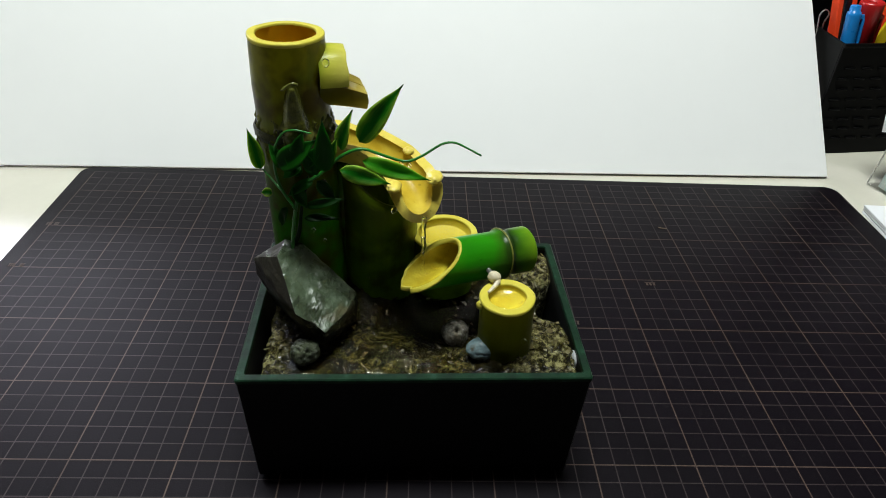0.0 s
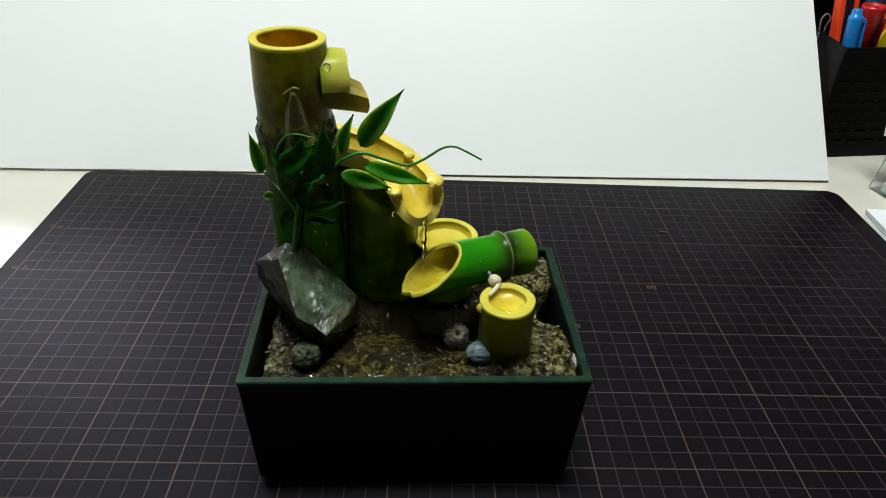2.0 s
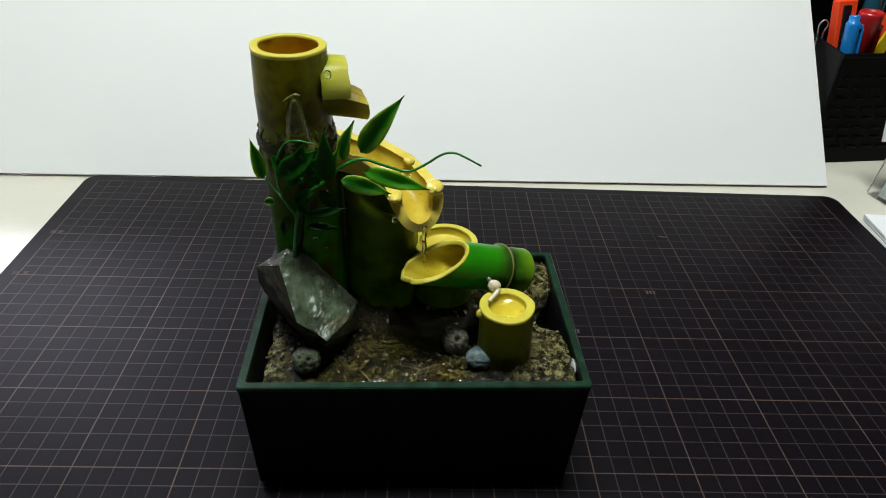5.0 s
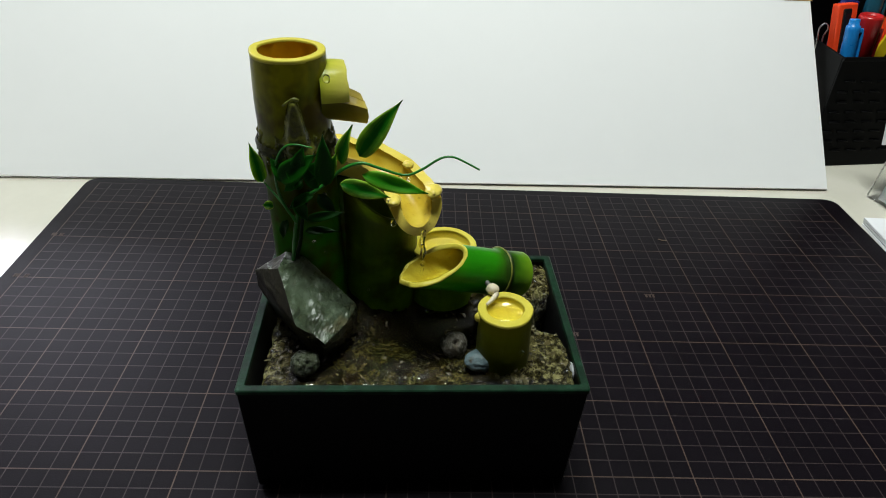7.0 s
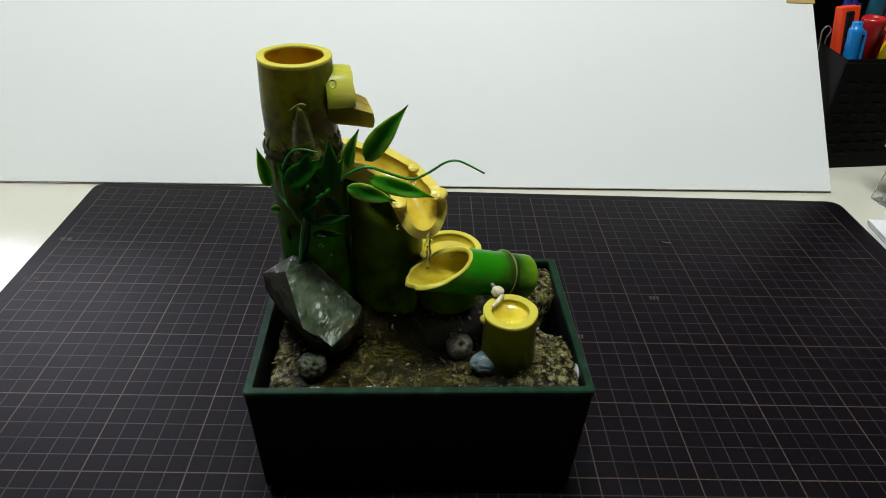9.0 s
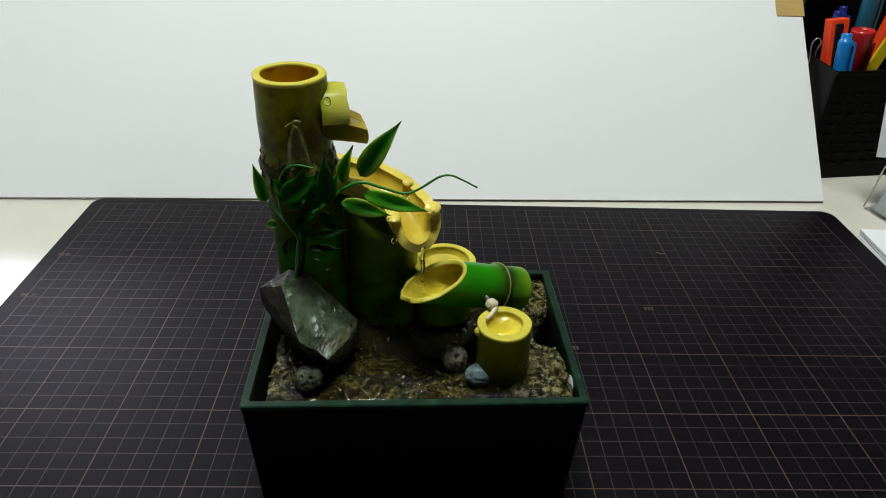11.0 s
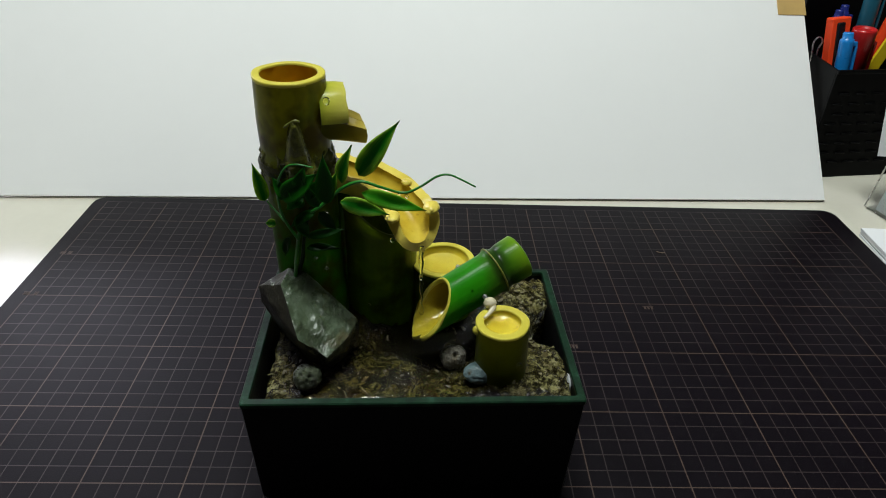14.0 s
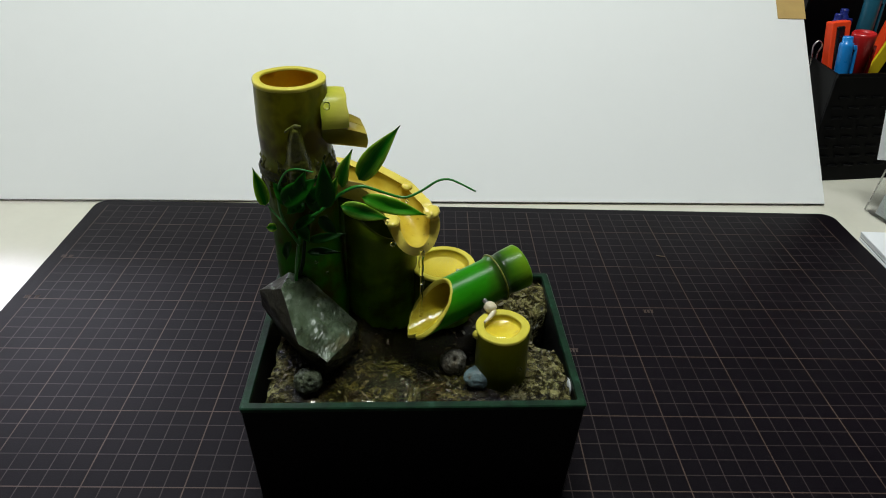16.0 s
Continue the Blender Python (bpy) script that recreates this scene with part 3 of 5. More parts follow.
def build_tray():
    tray = thing("planter_tray", "black rectangular plastic planter tray with a worn green rim", "tray")
    hw, hd, bw, bd, h, t = 0.0749, 0.0508, 0.0723, 0.0490, 0.065, 0.0034

    def loop(bm, w, d, z, r):
        out = []
        for sx, sy, a0 in ((1, 1, 0), (-1, 1, 90), (-1, -1, 180), (1, -1, 270)):
            for k in range(4):
                a = radians(a0 + 30 * k)
                out.append(bm.verts.new((sx * (w - r) + r * math.cos(a), sy * (d - r) + r * math.sin(a), z)))
        return out

    def skin(bm, loops, cap0=False, cap1=False):
        for a, b in zip(loops, loops[1:]):
            for k in range(16):
                bm.faces.new((a[k], a[(k + 1) % 16], b[(k + 1) % 16], b[k]))
        if cap0:
            bm.faces.new(loops[0])
        if cap1:
            bm.faces.new(loops[-1])

    bm = bmesh.new()
    zr = h - 0.0022
    skin(bm, [loop(bm, bw - 0.002, bd - 0.002, 0.0003, 0.002), loop(bm, bw, bd, 0.002, 0.002), loop(bm, hw - 0.0004, hd - 0.0004, zr, 0.0015),
              loop(bm, hw - t, hd - t, zr, 0.001), loop(bm, bw - t, bd - t, 0.004, 0.001)], True, True)
    body = part("body", bm, M["tray"], tray, smooth=False)
    bm = bmesh.new()
    loops = [loop(bm, hw, hd, zr, 0.0015), loop(bm, hw, hd, h - 0.0005, 0.0015), loop(bm, hw - 0.0005, hd - 0.0005, h, 0.0015),
             loop(bm, hw - t, hd - t, h, 0.001), loop(bm, hw - t - 0.0003, hd - t - 0.0003, h - 0.0006, 0.001), loop(bm, hw - t - 0.0003, hd - t - 0.0003, zr, 0.001)]
    skin(bm, loops)
    skin(bm, [loops[-1], loops[0]])
    rim = part("rim", bm, M["rim"], tray, "green painted rim with worn patches", smooth=False)
    bm = bmesh.new()
    rock(bm, (0.0012, 0.0045, 0.004), 4, 3, 0.15)
    blob = part("sealant_blob", bm, M["sealant"], tray, "whitish blob of sealant")
    blob.data.transform(pose(hw - t - 0.0008, -0.033, h - 0.006))
    for o in (body, rim, blob):
        o.data.transform(TRAY)


def soil_height(x, y):
    """Height of the cast ground: a shallow bed with banks at its sides and a hollow in the middle."""
    p = Vector((x, y, 0))
    z = 0.0590 + 0.0022 * noise.fractal(p * 70, 0.8, 2.0, 4)
    bent = p + 0.004 * Vector((noise.noise(p * 110), noise.noise(p * 110 + Vector((9, 0, 0))), 0))
    z += 0.0016 * abs(noise.noise(p * 260)) + 0.0008 * noise.noise(p * 520)
    z += 0.0024 * max(0.0, 1 - 3.0 * abs(noise.noise(bent * 130))) ** 2 * (0.5 + noise.noise(p * 60))
    z += 0.0045 * math.exp(-(((x - 0.160) / 0.028) ** 2 + ((y - 0.020) / 0.022) ** 2))
    z += 0.0060 * math.exp(-(((x - 0.150) / 0.03) ** 2 + ((y - 0.075) / 0.018) ** 2))
    z += 0.0055 * math.exp(-(((x - 0.085) / 0.03) ** 2 + ((y - 0.060) / 0.02) ** 2))
    z -= 0.0180 * math.exp(-(((x - 0.121) / 0.022) ** 2 + ((y - 0.044) / 0.018) ** 2))
    z -= 0.0062 * math.exp(-(((x - 0.100) / 0.032) ** 4 + ((y - 0.004) / 0.014) ** 2))
    return z


def flake(bm, l, w, rnd, m):
    """A torn, curled scrap of bark: an uneven outline bent over its length."""
    top, n = [], 8
    lift = rnd.uniform(0.1, 0.5)
    for k in range(n):
        a = 2 * math.pi * k / n
        q = rnd.uniform(0.25, 1.0)
        x, y = l / 2 * math.cos(a) * q, w / 2 * math.sin(a) * rnd.uniform(0.3, 1.2)
        top.append((x, y, lift * x * x / l + rnd.uniform(-0.1, 0.1) * w))
    up = [bm.verts.new(m @ Vector(p)) for p in top]
    dn = [bm.verts.new(m @ Vector((p[0], p[1], p[2] - 0.0003))) for p in top]
    bm.faces.new(up)
    bm.faces.new(dn[::-1])
    for k in range(n):
        bm.faces.new((up[k], dn[k], dn[(k + 1) % n], up[(k + 1) % n]))


def build_ground():
    def right(y):
        e = 0.1825 - 0.0125 * math.exp(-(((y - 0.046) / 0.017) ** 4)) - 0.0008 * max(0, 0.01 - y)
        return e + 0.0014 * noise.noise(Vector((3, y * 120, 0))) + 0.0007 * noise.noise(Vector((3, y * 400, 5)))

    def left(y):
        return 0.0455 - y * 0.028 + 0.0012 * noise.noise(Vector((7, y * 130, 0)))

    nx, ny = 240, 150
    bm = bmesh.new()
    grid = []
    for j in range(ny + 1):
        row = []
        for i in range(nx + 1):
            v = j / ny
            y = 0.0002 + 0.0875 * v
            a, b = left(y), right(y)
            x = a + (b - a) * i / nx
            yy = y + (x - 0.1115) * 0.0304 + 0.0012
            edge = min(i, nx - i, j + 6, ny - j) / 6
            z = soil_height(x, yy) - (0.0025 * (1 - min(1, edge)) ** 2)
            row.append(bm.verts.new((x, yy, z)))
        grid.append(row)
    for j in range(ny):
        for i in range(nx):
            bm.faces.new((grid[j][i], grid[j][i + 1], grid[j + 1][i + 1], grid[j + 1][i]))
    ring = grid[0] + [r[-1] for r in grid[1:]] + grid[-1][-2::-1] + [r[0] for r in grid[-2:0:-1]]
    low = [bm.verts.new((v.co.x, v.co.y, 0.006)) for v in ring]
    n = len(ring)
    for k in range(n):
        bm.faces.new((ring[k], ring[(k + 1) % n], low[(k + 1) % n], low[k]))
    bm.faces.new(low)
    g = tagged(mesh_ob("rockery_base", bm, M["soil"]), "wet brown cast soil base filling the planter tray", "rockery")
    # bark and grit flecks lying in the wet bed
    bm = bmesh.new()
    rnd = random.Random(5)
    for k in range(220):
        y = rnd.uniform(0.003, 0.085)
        x = rnd.uniform(left(y) + 0.002, right(y) - 0.002)
        yy = y + (x - 0.1115) * 0.0304 + 0.0012
        if math.hypot((x - 0.114) / 0.017, (yy - 0.036) / 0.013) < 1:
            continue
        l, w = rnd.uniform(0.0012, 0.0060), rnd.uniform(0.0008, 0.0032)
        flake(bm, l, w, rnd, pose(x, yy, soil_height(x, yy) + 0.0005, rnd.uniform(-30, 30), rnd.uniform(-30, 30), rnd.uniform(0, 360)))
    # dry curled slivers standing out of the banks
    for k in range(75):
        y = rnd.uniform(0.002, 0.083)
        x = rnd.uniform(0.154, right(y) - 0.001) if k % 3 else rnd.uniform(left(y) + 0.001, 0.060)
        yy = y + (x - 0.1115) * 0.0304 + 0.0012
        flake(bm, rnd.uniform(0.0025, 0.0060), rnd.uniform(0.0014, 0.0034), rnd, pose(x, yy, soil_height(x, yy) + 0.0007, rnd.uniform(-50, 50), rnd.uniform(-35, 35), rnd.uniform(0, 360)))
    tagged(part("bark_litter", bm, M["flecks"], g, "olive and tan bark flecks", False), kind="stuff")


def flecks_material():
    m, nt, b = nodes_of("bark_flecks", 0.42, spec=0.3)
    geo = nt.nodes.new("ShaderNodeNewGeometry")
    col = ramp(nt, geo.outputs["Random Per Island"], [(0.0, (0.012, 0.007, 0.002)), (0.55, (0.028, 0.018, 0.004)), (0.85, (0.06, 0.045, 0.010)), (1.0, (0.17, 0.13, 0.04))])
    col = mix(nt, dry_banks(nt, coords(nt)), col, (0.24, 0.205, 0.085))
    link(nt, mix(nt, noise_node(nt, 400, 3), col, (0.05, 0.04, 0.012)), b.inputs["Base Color"])
    return m


M["flecks"] = flecks_material()


def build_water():
    bm = bmesh.new()
    nx, ny = 130, 150
    rows = []
    for j in range(ny + 1):
        row = []
        for i in range(nx + 1):
            x, y = 0.0520 + 0.0795 * i / nx, -0.0041 + 0.0576 * (j / ny) ** 1.6
            p = Vector((x, y, 0))
            row.append(bm.verts.new((x, y + (x - 0.1115) * 0.0304, 0.0582 + 0.00002 * noise.noise(p * 120) + 0.000006 * noise.noise(p * 300) + 0.0011 * (0.75 + 0.5 * noise.noise(Vector((x * 160, 1, 4)))) * math.exp(-((y - 0.0026 - 0.0006 * noise.noise(Vector((x * 90, 7, 2)))) / 0.0007) ** 2) * (0.35 + 0.65 * math.exp(-((x - 0.113) / 0.016) ** 4)))))
        rows.append(row)
    for j in range(ny):
        for i in range(nx):
            bm.faces.new((rows[j][i], rows[j][i + 1], rows[j + 1][i + 1], rows[j + 1][i]))
    w = tagged(mesh_ob("water", bm, M["water"]), "clear shallow water pooled over the soil", "water", kind="structure")
    w.visible_shadow = False


def bamboo_cup(name, label, at, r, z0, z1, wall, depth, paint, seed, tilt=(0, 0), water=True, inside="yellow_mid", dome=0.0):
    """A cut bamboo stub with a yellow rim and hollow, holding a little water."""
    cup = thing(name, label, "bamboo")
    bm = bmesh.new()
    lathe(bm, [(r * 1.02, z0), (r * 1.01, z0 + (z1 - z0) * 0.3), (r * 1.0, z0 + (z1 - z0) * 0.7), (r, z1 - 0.0012)], 48, 0.0006, seed)
    stem = part("stem", bm, M[paint], cup)
    bm = bmesh.new()
    ri = r - wall
    lathe(bm, [(r + 0.0001, z1 - 0.0014), (r + 0.00015, z1 - 0.0004), (r - 0.0001, z1 - 0.0001), (r - 0.0003, z1), (r - 0.0005, z1), (ri + 0.0004, z1), (ri + 0.0002, z1 - 0.0001), (ri, z1 - 0.0004), (ri, z1 - 0.0008)], 48, 0.0005, seed + 1)
    rim = part("cut_rim", bm, M["yellow"], cup, "bright yellow cut rim")
    bm = bmesh.new()
    lathe(bm, [(ri + 0.0001, z1 - 0.0007), (ri - 0.0004, z1 - depth), (ri - 0.0012, z1 - depth - 0.0003), (0.0004, z1 - depth - 0.0004)], 48, 0.0005, seed + 1, close=True)
    hollow = part("hollow", bm, M[inside], cup, "golden yellow hollow")
    obs = [stem, rim, hollow]
    if water:
        bm = bmesh.new()
        lathe(bm, [(ri - 0.0001, z1 - 0.0016), (ri * 0.9, z1 - 0.0020 + dome * 0.5), (ri * 0.5, z1 - 0.0022 + dome * 1.1), (0.0003, z1 - 0.0022 + dome * 1.3)], 40, close=True)
        wt = part("water", bm, M["drop"], cup, "still clear water")
        wt.visible_shadow = False
        obs.append(wt)
    m = pose(at[0], at[1], 0) @ Matrix.Translation((0, 0, z0)) @ pose(0, 0, 0, tilt[0], tilt[1], 0) @ Matrix.Translation((0, 0, -z0))
    for o in obs:
        o.data.transform(m)
    return cup


def build_tall_bamboo():
    tall = thing("tall_bamboo", "tall olive green bamboo stem with a yellow cut top", "bamboo")
    cx, cy, zt, r = 0.0586, 0.056, 0.1872, 0.0150
    bm = bmesh.new()
    prof = [(0.0158, 0.058), (0.0158, 0.08), (0.0156, 0.10), (0.0154, 0.125), (0.0156, 0.138), (0.0162, 0.1455), (0.0164, 0.1475), (0.0156, 0.1495), (0.0153, 0.155), (0.0151, 0.168), (0.0152, 0.178), (r, zt - 0.0012)]
    lathe(bm, prof, 64, 0.0005, 2)
    for v in bm.verts:
        v.co.x += 0.0034 * max(0, (0.165 - v.co.z) / 0.105)
    bmesh.ops.translate(bm, vec=(cx, cy, 0), verts=bm.verts)
    part("stem", bm, M["green_tall"], tall)
    bm = bmesh.new()
    ri = 0.0118
    lathe(bm, [(r + 0.0001, zt - 0.0016), (r + 0.00015, zt - 0.0004), (r - 0.0001, zt - 0.0001), (r - 0.0004, zt), (r - 0.0006, zt), (ri + 0.0005, zt), (ri + 0.0003, zt), (ri + 0.0001, zt - 0.0002), (ri, zt - 0.0009)], 64, 0.0011, 3)
    bmesh.ops.translate(bm, vec=(cx, cy, 0), verts=bm.verts)
    part("cut_rim", bm, M["yellow"], tall, "bright yellow cut rim")
    bm = bmesh.new()
    lathe(bm, [(ri + 0.0001, zt - 0.0008), (ri - 0.0002, zt - 0.006), (ri - 0.0008, zt - 0.014), (ri - 0.003, zt - 0.018), (0.0005, zt - 0.019)], 48, 0.0012, 4, close=True)
    bmesh.ops.translate(bm, vec=(cx, cy, 0), verts=bm.verts)
    part("hollow", bm, M["yellow_deep"], tall, "amber rough inside of the stem")
    # swollen joint with a dark scar
    bm = bmesh.new()
    lathe(bm, [(0.0158, 0.1458), (0.0164, 0.1475), (0.0166, 0.1491), (0.0158, 0.1505)], 64, 0.0007, 9)
    bmesh.ops.translate(bm, vec=(cx, cy, 0), verts=bm.verts)
    part("joint_ring", bm, M["node_dark"], tall, "dark scarred joint ring")
    # knobbly bark that wraps the joint and rises into a pointed bud
    bm = bmesh.new()
    rows = []
    for j in range(76):
        z = 0.1330 + 0.0410 * j / 75
        row = []
        for i in range(101):
            deg = -172 + 200 * i / 100
            a = radians(deg)
            p = Vector((math.cos(a), math.sin(a), z * 60))
            reach = 0.0035 * noise.noise(p * 2.0)
            band = max(0.0, 1 - abs((z - 0.1462 + reach - 0.0035 * math.exp(-((deg + 60) / 45) ** 2)) / 0.0095) ** 3)
            knob = max(0.0, noise.fractal(p * 4.2, 0.9, 2.0, 4) + 0.15)
            out = band * (0.0004 + 0.0015 * knob + 0.0030 * math.exp(-((deg + 10) / 24) ** 2 - ((z - 0.1440) / 0.006) ** 2))
            tall_u = (z - 0.150) / 0.0215
            if 0 <= tall_u <= 1:
                wide = 15 * (1 - tall_u) ** 0.6 + 3
                out += (0.0040 - 0.0008 * tall_u) * math.exp(-((deg + 78) / wide) ** 4)
            elif tall_u < 0:
                out += 0.0036 * math.exp(-((deg + 78) / 18) ** 4) * max(0, 1 + tall_u * 2)
            rad = 0.0142 + 0.0011 * min(1, out / 0.0005) + out * 1.1 + 0.0003 * noise.noise(p * 14) * min(1, out / 0.0005)
            row.append(bm.verts.new((cx + rad * math.cos(a) + 0.0034 * max(0, (0.165 - z) / 0.105), cy + rad * math.sin(a), z)))
        rows.append(row)
    for r0, r1 in zip(rows, rows[1:]):
        for i in range(100):
            bm.faces.new((r0[i], r0[i + 1], r1[i + 1], r1[i]))
    part("bark_scar", bm, M["bark"], tall, "rough dark wet bark and bud around the joint")
    bm = bmesh.new()
    tube(bm, curve_pts([(cx - 0.0003, cy - 0.0176, 0.1702), (cx + 0.003, cy - 0.0168, 0.1726), (cx + 0.0060, cy - 0.0160, 0.1722)], 10), lambda u: 0.0003 + 0.0004 * u + 0.0002 * math.sin(u * 11), 8)
    part("bud_edge", bm, M["joint"], tall, "thin yellow torn edge")
    # side spout: a short branch whose upper half is cut back
    sz, sr = 0.1688, 0.0132

    def half(bm, x0, x1, a0, a1, r0, r1, n=28, taper=0.0, drop=0.0):
        ring_sets = []
        for rr, flip in ((r0, 0), (r1, 1)):
            rows = []
            for i in range(9):
                u = i / 8
                x = x0 + (x1 - x0) * u
                row = []
                for k in range(n + 1):
                    a = radians(a0 + (a1 - a0) * k / n)
                    rad = rr - taper * u ** 4 * (rr > 0.006) + 0.0003 * noise.noise(Vector((x * 110, math.cos(a) * 2, math.sin(a) * 2 + rr * 99)))
                    wave = (0.0004 * noise.noise(Vector((k * 0.35, rr * 50, 2)))) * u
                    row.append(bm.verts.new((x + wave, cy - 0.001 + rad * math.cos(a), sz - drop * u * u + rad * math.sin(a))))
                rows.append(row)
            ring_sets.append(rows)
        for rows in ring_sets:
            for a, b in zip(rows, rows[1:]):
                for k in range(n):
                    bm.faces.new((a[k], a[k + 1], b[k + 1], b[k]))
        A, B = ring_sets
        for e in (0, 8):
            for k in range(n):
                bm.faces.new((A[e][k], A[e][k + 1], B[e][k + 1], B[e][k]))
        for k in (0, n):
            for i in range(8):
                bm.faces.new((A[i][k], A[i + 1][k], B[i + 1][k], B[i][k]))

    bm = bmesh.new()
    half(bm, cx + 0.0105, 0.0805, 0, 180, sr, 0.0001, taper=0.0007)
    bmesh.ops.rotate(bm, verts=bm.verts, cent=(cx, cy, sz), matrix=Matrix.Rotation(radians(15), 3, "Z"))
    part("spout_hood", bm, M["pale"], tall, "pale yellow green upper half of the side spout", crease=42)
    bm = bmesh.new()
    half(bm, cx + 0.0105, 0.0885, 179.5, 360.5, sr - 0.0022, 0.0001, taper=0.0018, drop=0.0052)
    bmesh.ops.rotate(bm, verts=bm.verts, cent=(cx, cy, sz), matrix=Matrix.Rotation(radians(15), 3, "Z"))
    part("spout_lip", bm, M["olive"], tall, "olive brown spout channel with a yellow edge", crease=42)


M["bark"] = simple("brown_green_bark", (0.085, 0.088, 0.014), 0.16, var=0.85, scale=160, bumpy=0.35, spec=0.3)
M["pale"] = bamboo_material("pale_green_yellow_paint", [(0.0, (0.20, 0.27, 0.008)), (0.35, (0.42, 0.42, 0.045)), (1.0, (0.56, 0.51, 0.10))], 0.070, 0.084, axis="X", amount=0.08)
M["olive"] = bamboo_material("spout_paint", [(0.0, (0.12, 0.13, 0.012)), (0.6, (0.26, 0.19, 0.02)), (1.0, (0.62, 0.50, 0.08))], 0.07, 0.094, axis="X", amount=0.3)


def build_stump():
    st = thing("bamboo_stump", "thick dark olive bamboo stump carrying a yellow water trough", "bamboo")
    cx, cy, r = 0.0930, 0.0685, 0.0183
    bm = bmesh.new()

    def cut(a, i):
        # the top slopes down towards the right and the front
        if i < 4:
            return 0, 0
        return 0, (-0.010 * math.cos(a) + 0.006 * math.sin(a)) * (1 if i > 4 else 0.4)

    lathe(bm, [(r, 0.056), (r, 0.07), (r * 1.0, 0.09), (r * 0.99, 0.100), (r * 0.99, 0.112), (r * 0.98, 0.121), (r * 0.80, 0.1205), (r * 0.70, 0.110), (0.001, 0.108)], 56, 0.0007, 6, cut, close=True)
    bmesh.ops.translate(bm, vec=(cx, cy, 0), verts=bm.verts)
    part("stem", bm, M["green_mid"], st)
    # the trough: a bent half pipe that runs to the front
    keys = [(0.0700, 0.0690, 0.1390), (0.0800, 0.0685, 0.1376), (0.0900, 0.0665, 0.1355), (0.1003, 0.0605, 0.1325), (0.1068, 0.0520, 0.1288), (0.1106, 0.0445, 0.1260), (0.1116, 0.0400, 0.1240)]
    pts = curve_pts(keys, 30)
    bm = bmesh.new()
    sets, n = [], 26
    for rr in (0.0118, 0.0072):
        rows = []
        for i, p in enumerate(pts):
            u = i / 30
            d = (pts[min(i + 1, 30)] - pts[max(i - 1, 0)])
            d.z = 0
            d.normalize()
            side = Vector((-d.y, d.x, 0))
            close = 1 - max(0, (u - 0.80) / 0.20) ** 2 * 0.10
            lip = 0.0011 * noise.noise(Vector((u * 7, 1, 0))) + 0.0007 * noise.noise(Vector((u * 17, 4, 0)))
            row = []
            for k in range(n + 1):
                a = radians(-186 + 192 * k / n)
                w = abs(k / n - 0.5) * 2
                front = (0.0085 * (1 - w * w) - 0.0058) * max(0, (u - 0.7) / 0.3)
                lift = (lip + 0.0010 * noise.noise(Vector((u * 8, w * 3, k > n / 2)))) * w * w
                depth = 1.0 - 0.06 * max(0, (u - 0.75) / 0.25)
                row.append(bm.verts.new(p + side * (rr * close * math.cos(a)) + Vector((0, 0, rr * depth * math.sin(a) + lift)) + d * front))
            rows.append(row)
        sets.append(rows)
    A, B = sets
    for a, b in zip(A, A[1:]):
        for k in range(n):
            bm.faces.new((a[k], a[k + 1], b[k + 1], b[k]))
    lining = bmesh.new()
    copies = [[lining.verts.new(v.co) for v in row] for row in B]
    for a, b in zip(copies, copies[1:]):
        for k in range(n):
            lining.faces.new((a[k], a[k + 1], b[k + 1], b[k]))
    part("trough_lining", lining, M["trough_gold"], st, "wet golden inside of the trough")
    for e in (0, 30):
        for k in range(n):
            bm.faces.new((A[e][k], A[e][k + 1], B[e][k + 1], B[e][k]))
    for k in (0, n):
        for i in range(30):
            bm.faces.new((A[i][k], A[i + 1][k], B[i + 1][k], B[i][k]))
    part("trough", bm, M["yellow_warm"], st, "warm yellow open trough with a wavy lip", crease=50)
    # slim shoot standing between the two stems
    bm = bmesh.new()
    tube(bm, curve_pts([(0.0770, 0.0640, 0.056), (0.0768, 0.0642, 0.09), (0.0762, 0.0645, 0.128)], 10), lambda u: 0.0056 - 0.001 * u, 20)
    part("shoot", bm, M["green_tall"], st, "slim dark green side shoot")
    # swollen knobs on the lip
    for x, y, z, s in ((0.1180, 0.0475, 0.1300, 0.0034), (0.1010, 0.0425, 0.1275, 0.0030), (0.1065, 0.0660, 0.1330, 0.0022)):
        bm = bmesh.new()
        vs = rock(bm, (s * 1.1, s * 1.5, s * 0.65), x * 900, 4, 0.14, 1.1)
        bmesh.ops.translate(bm, vec=(x, y, z), verts=vs)
        part("lip_knob", bm, M["yellow_warm"], st)


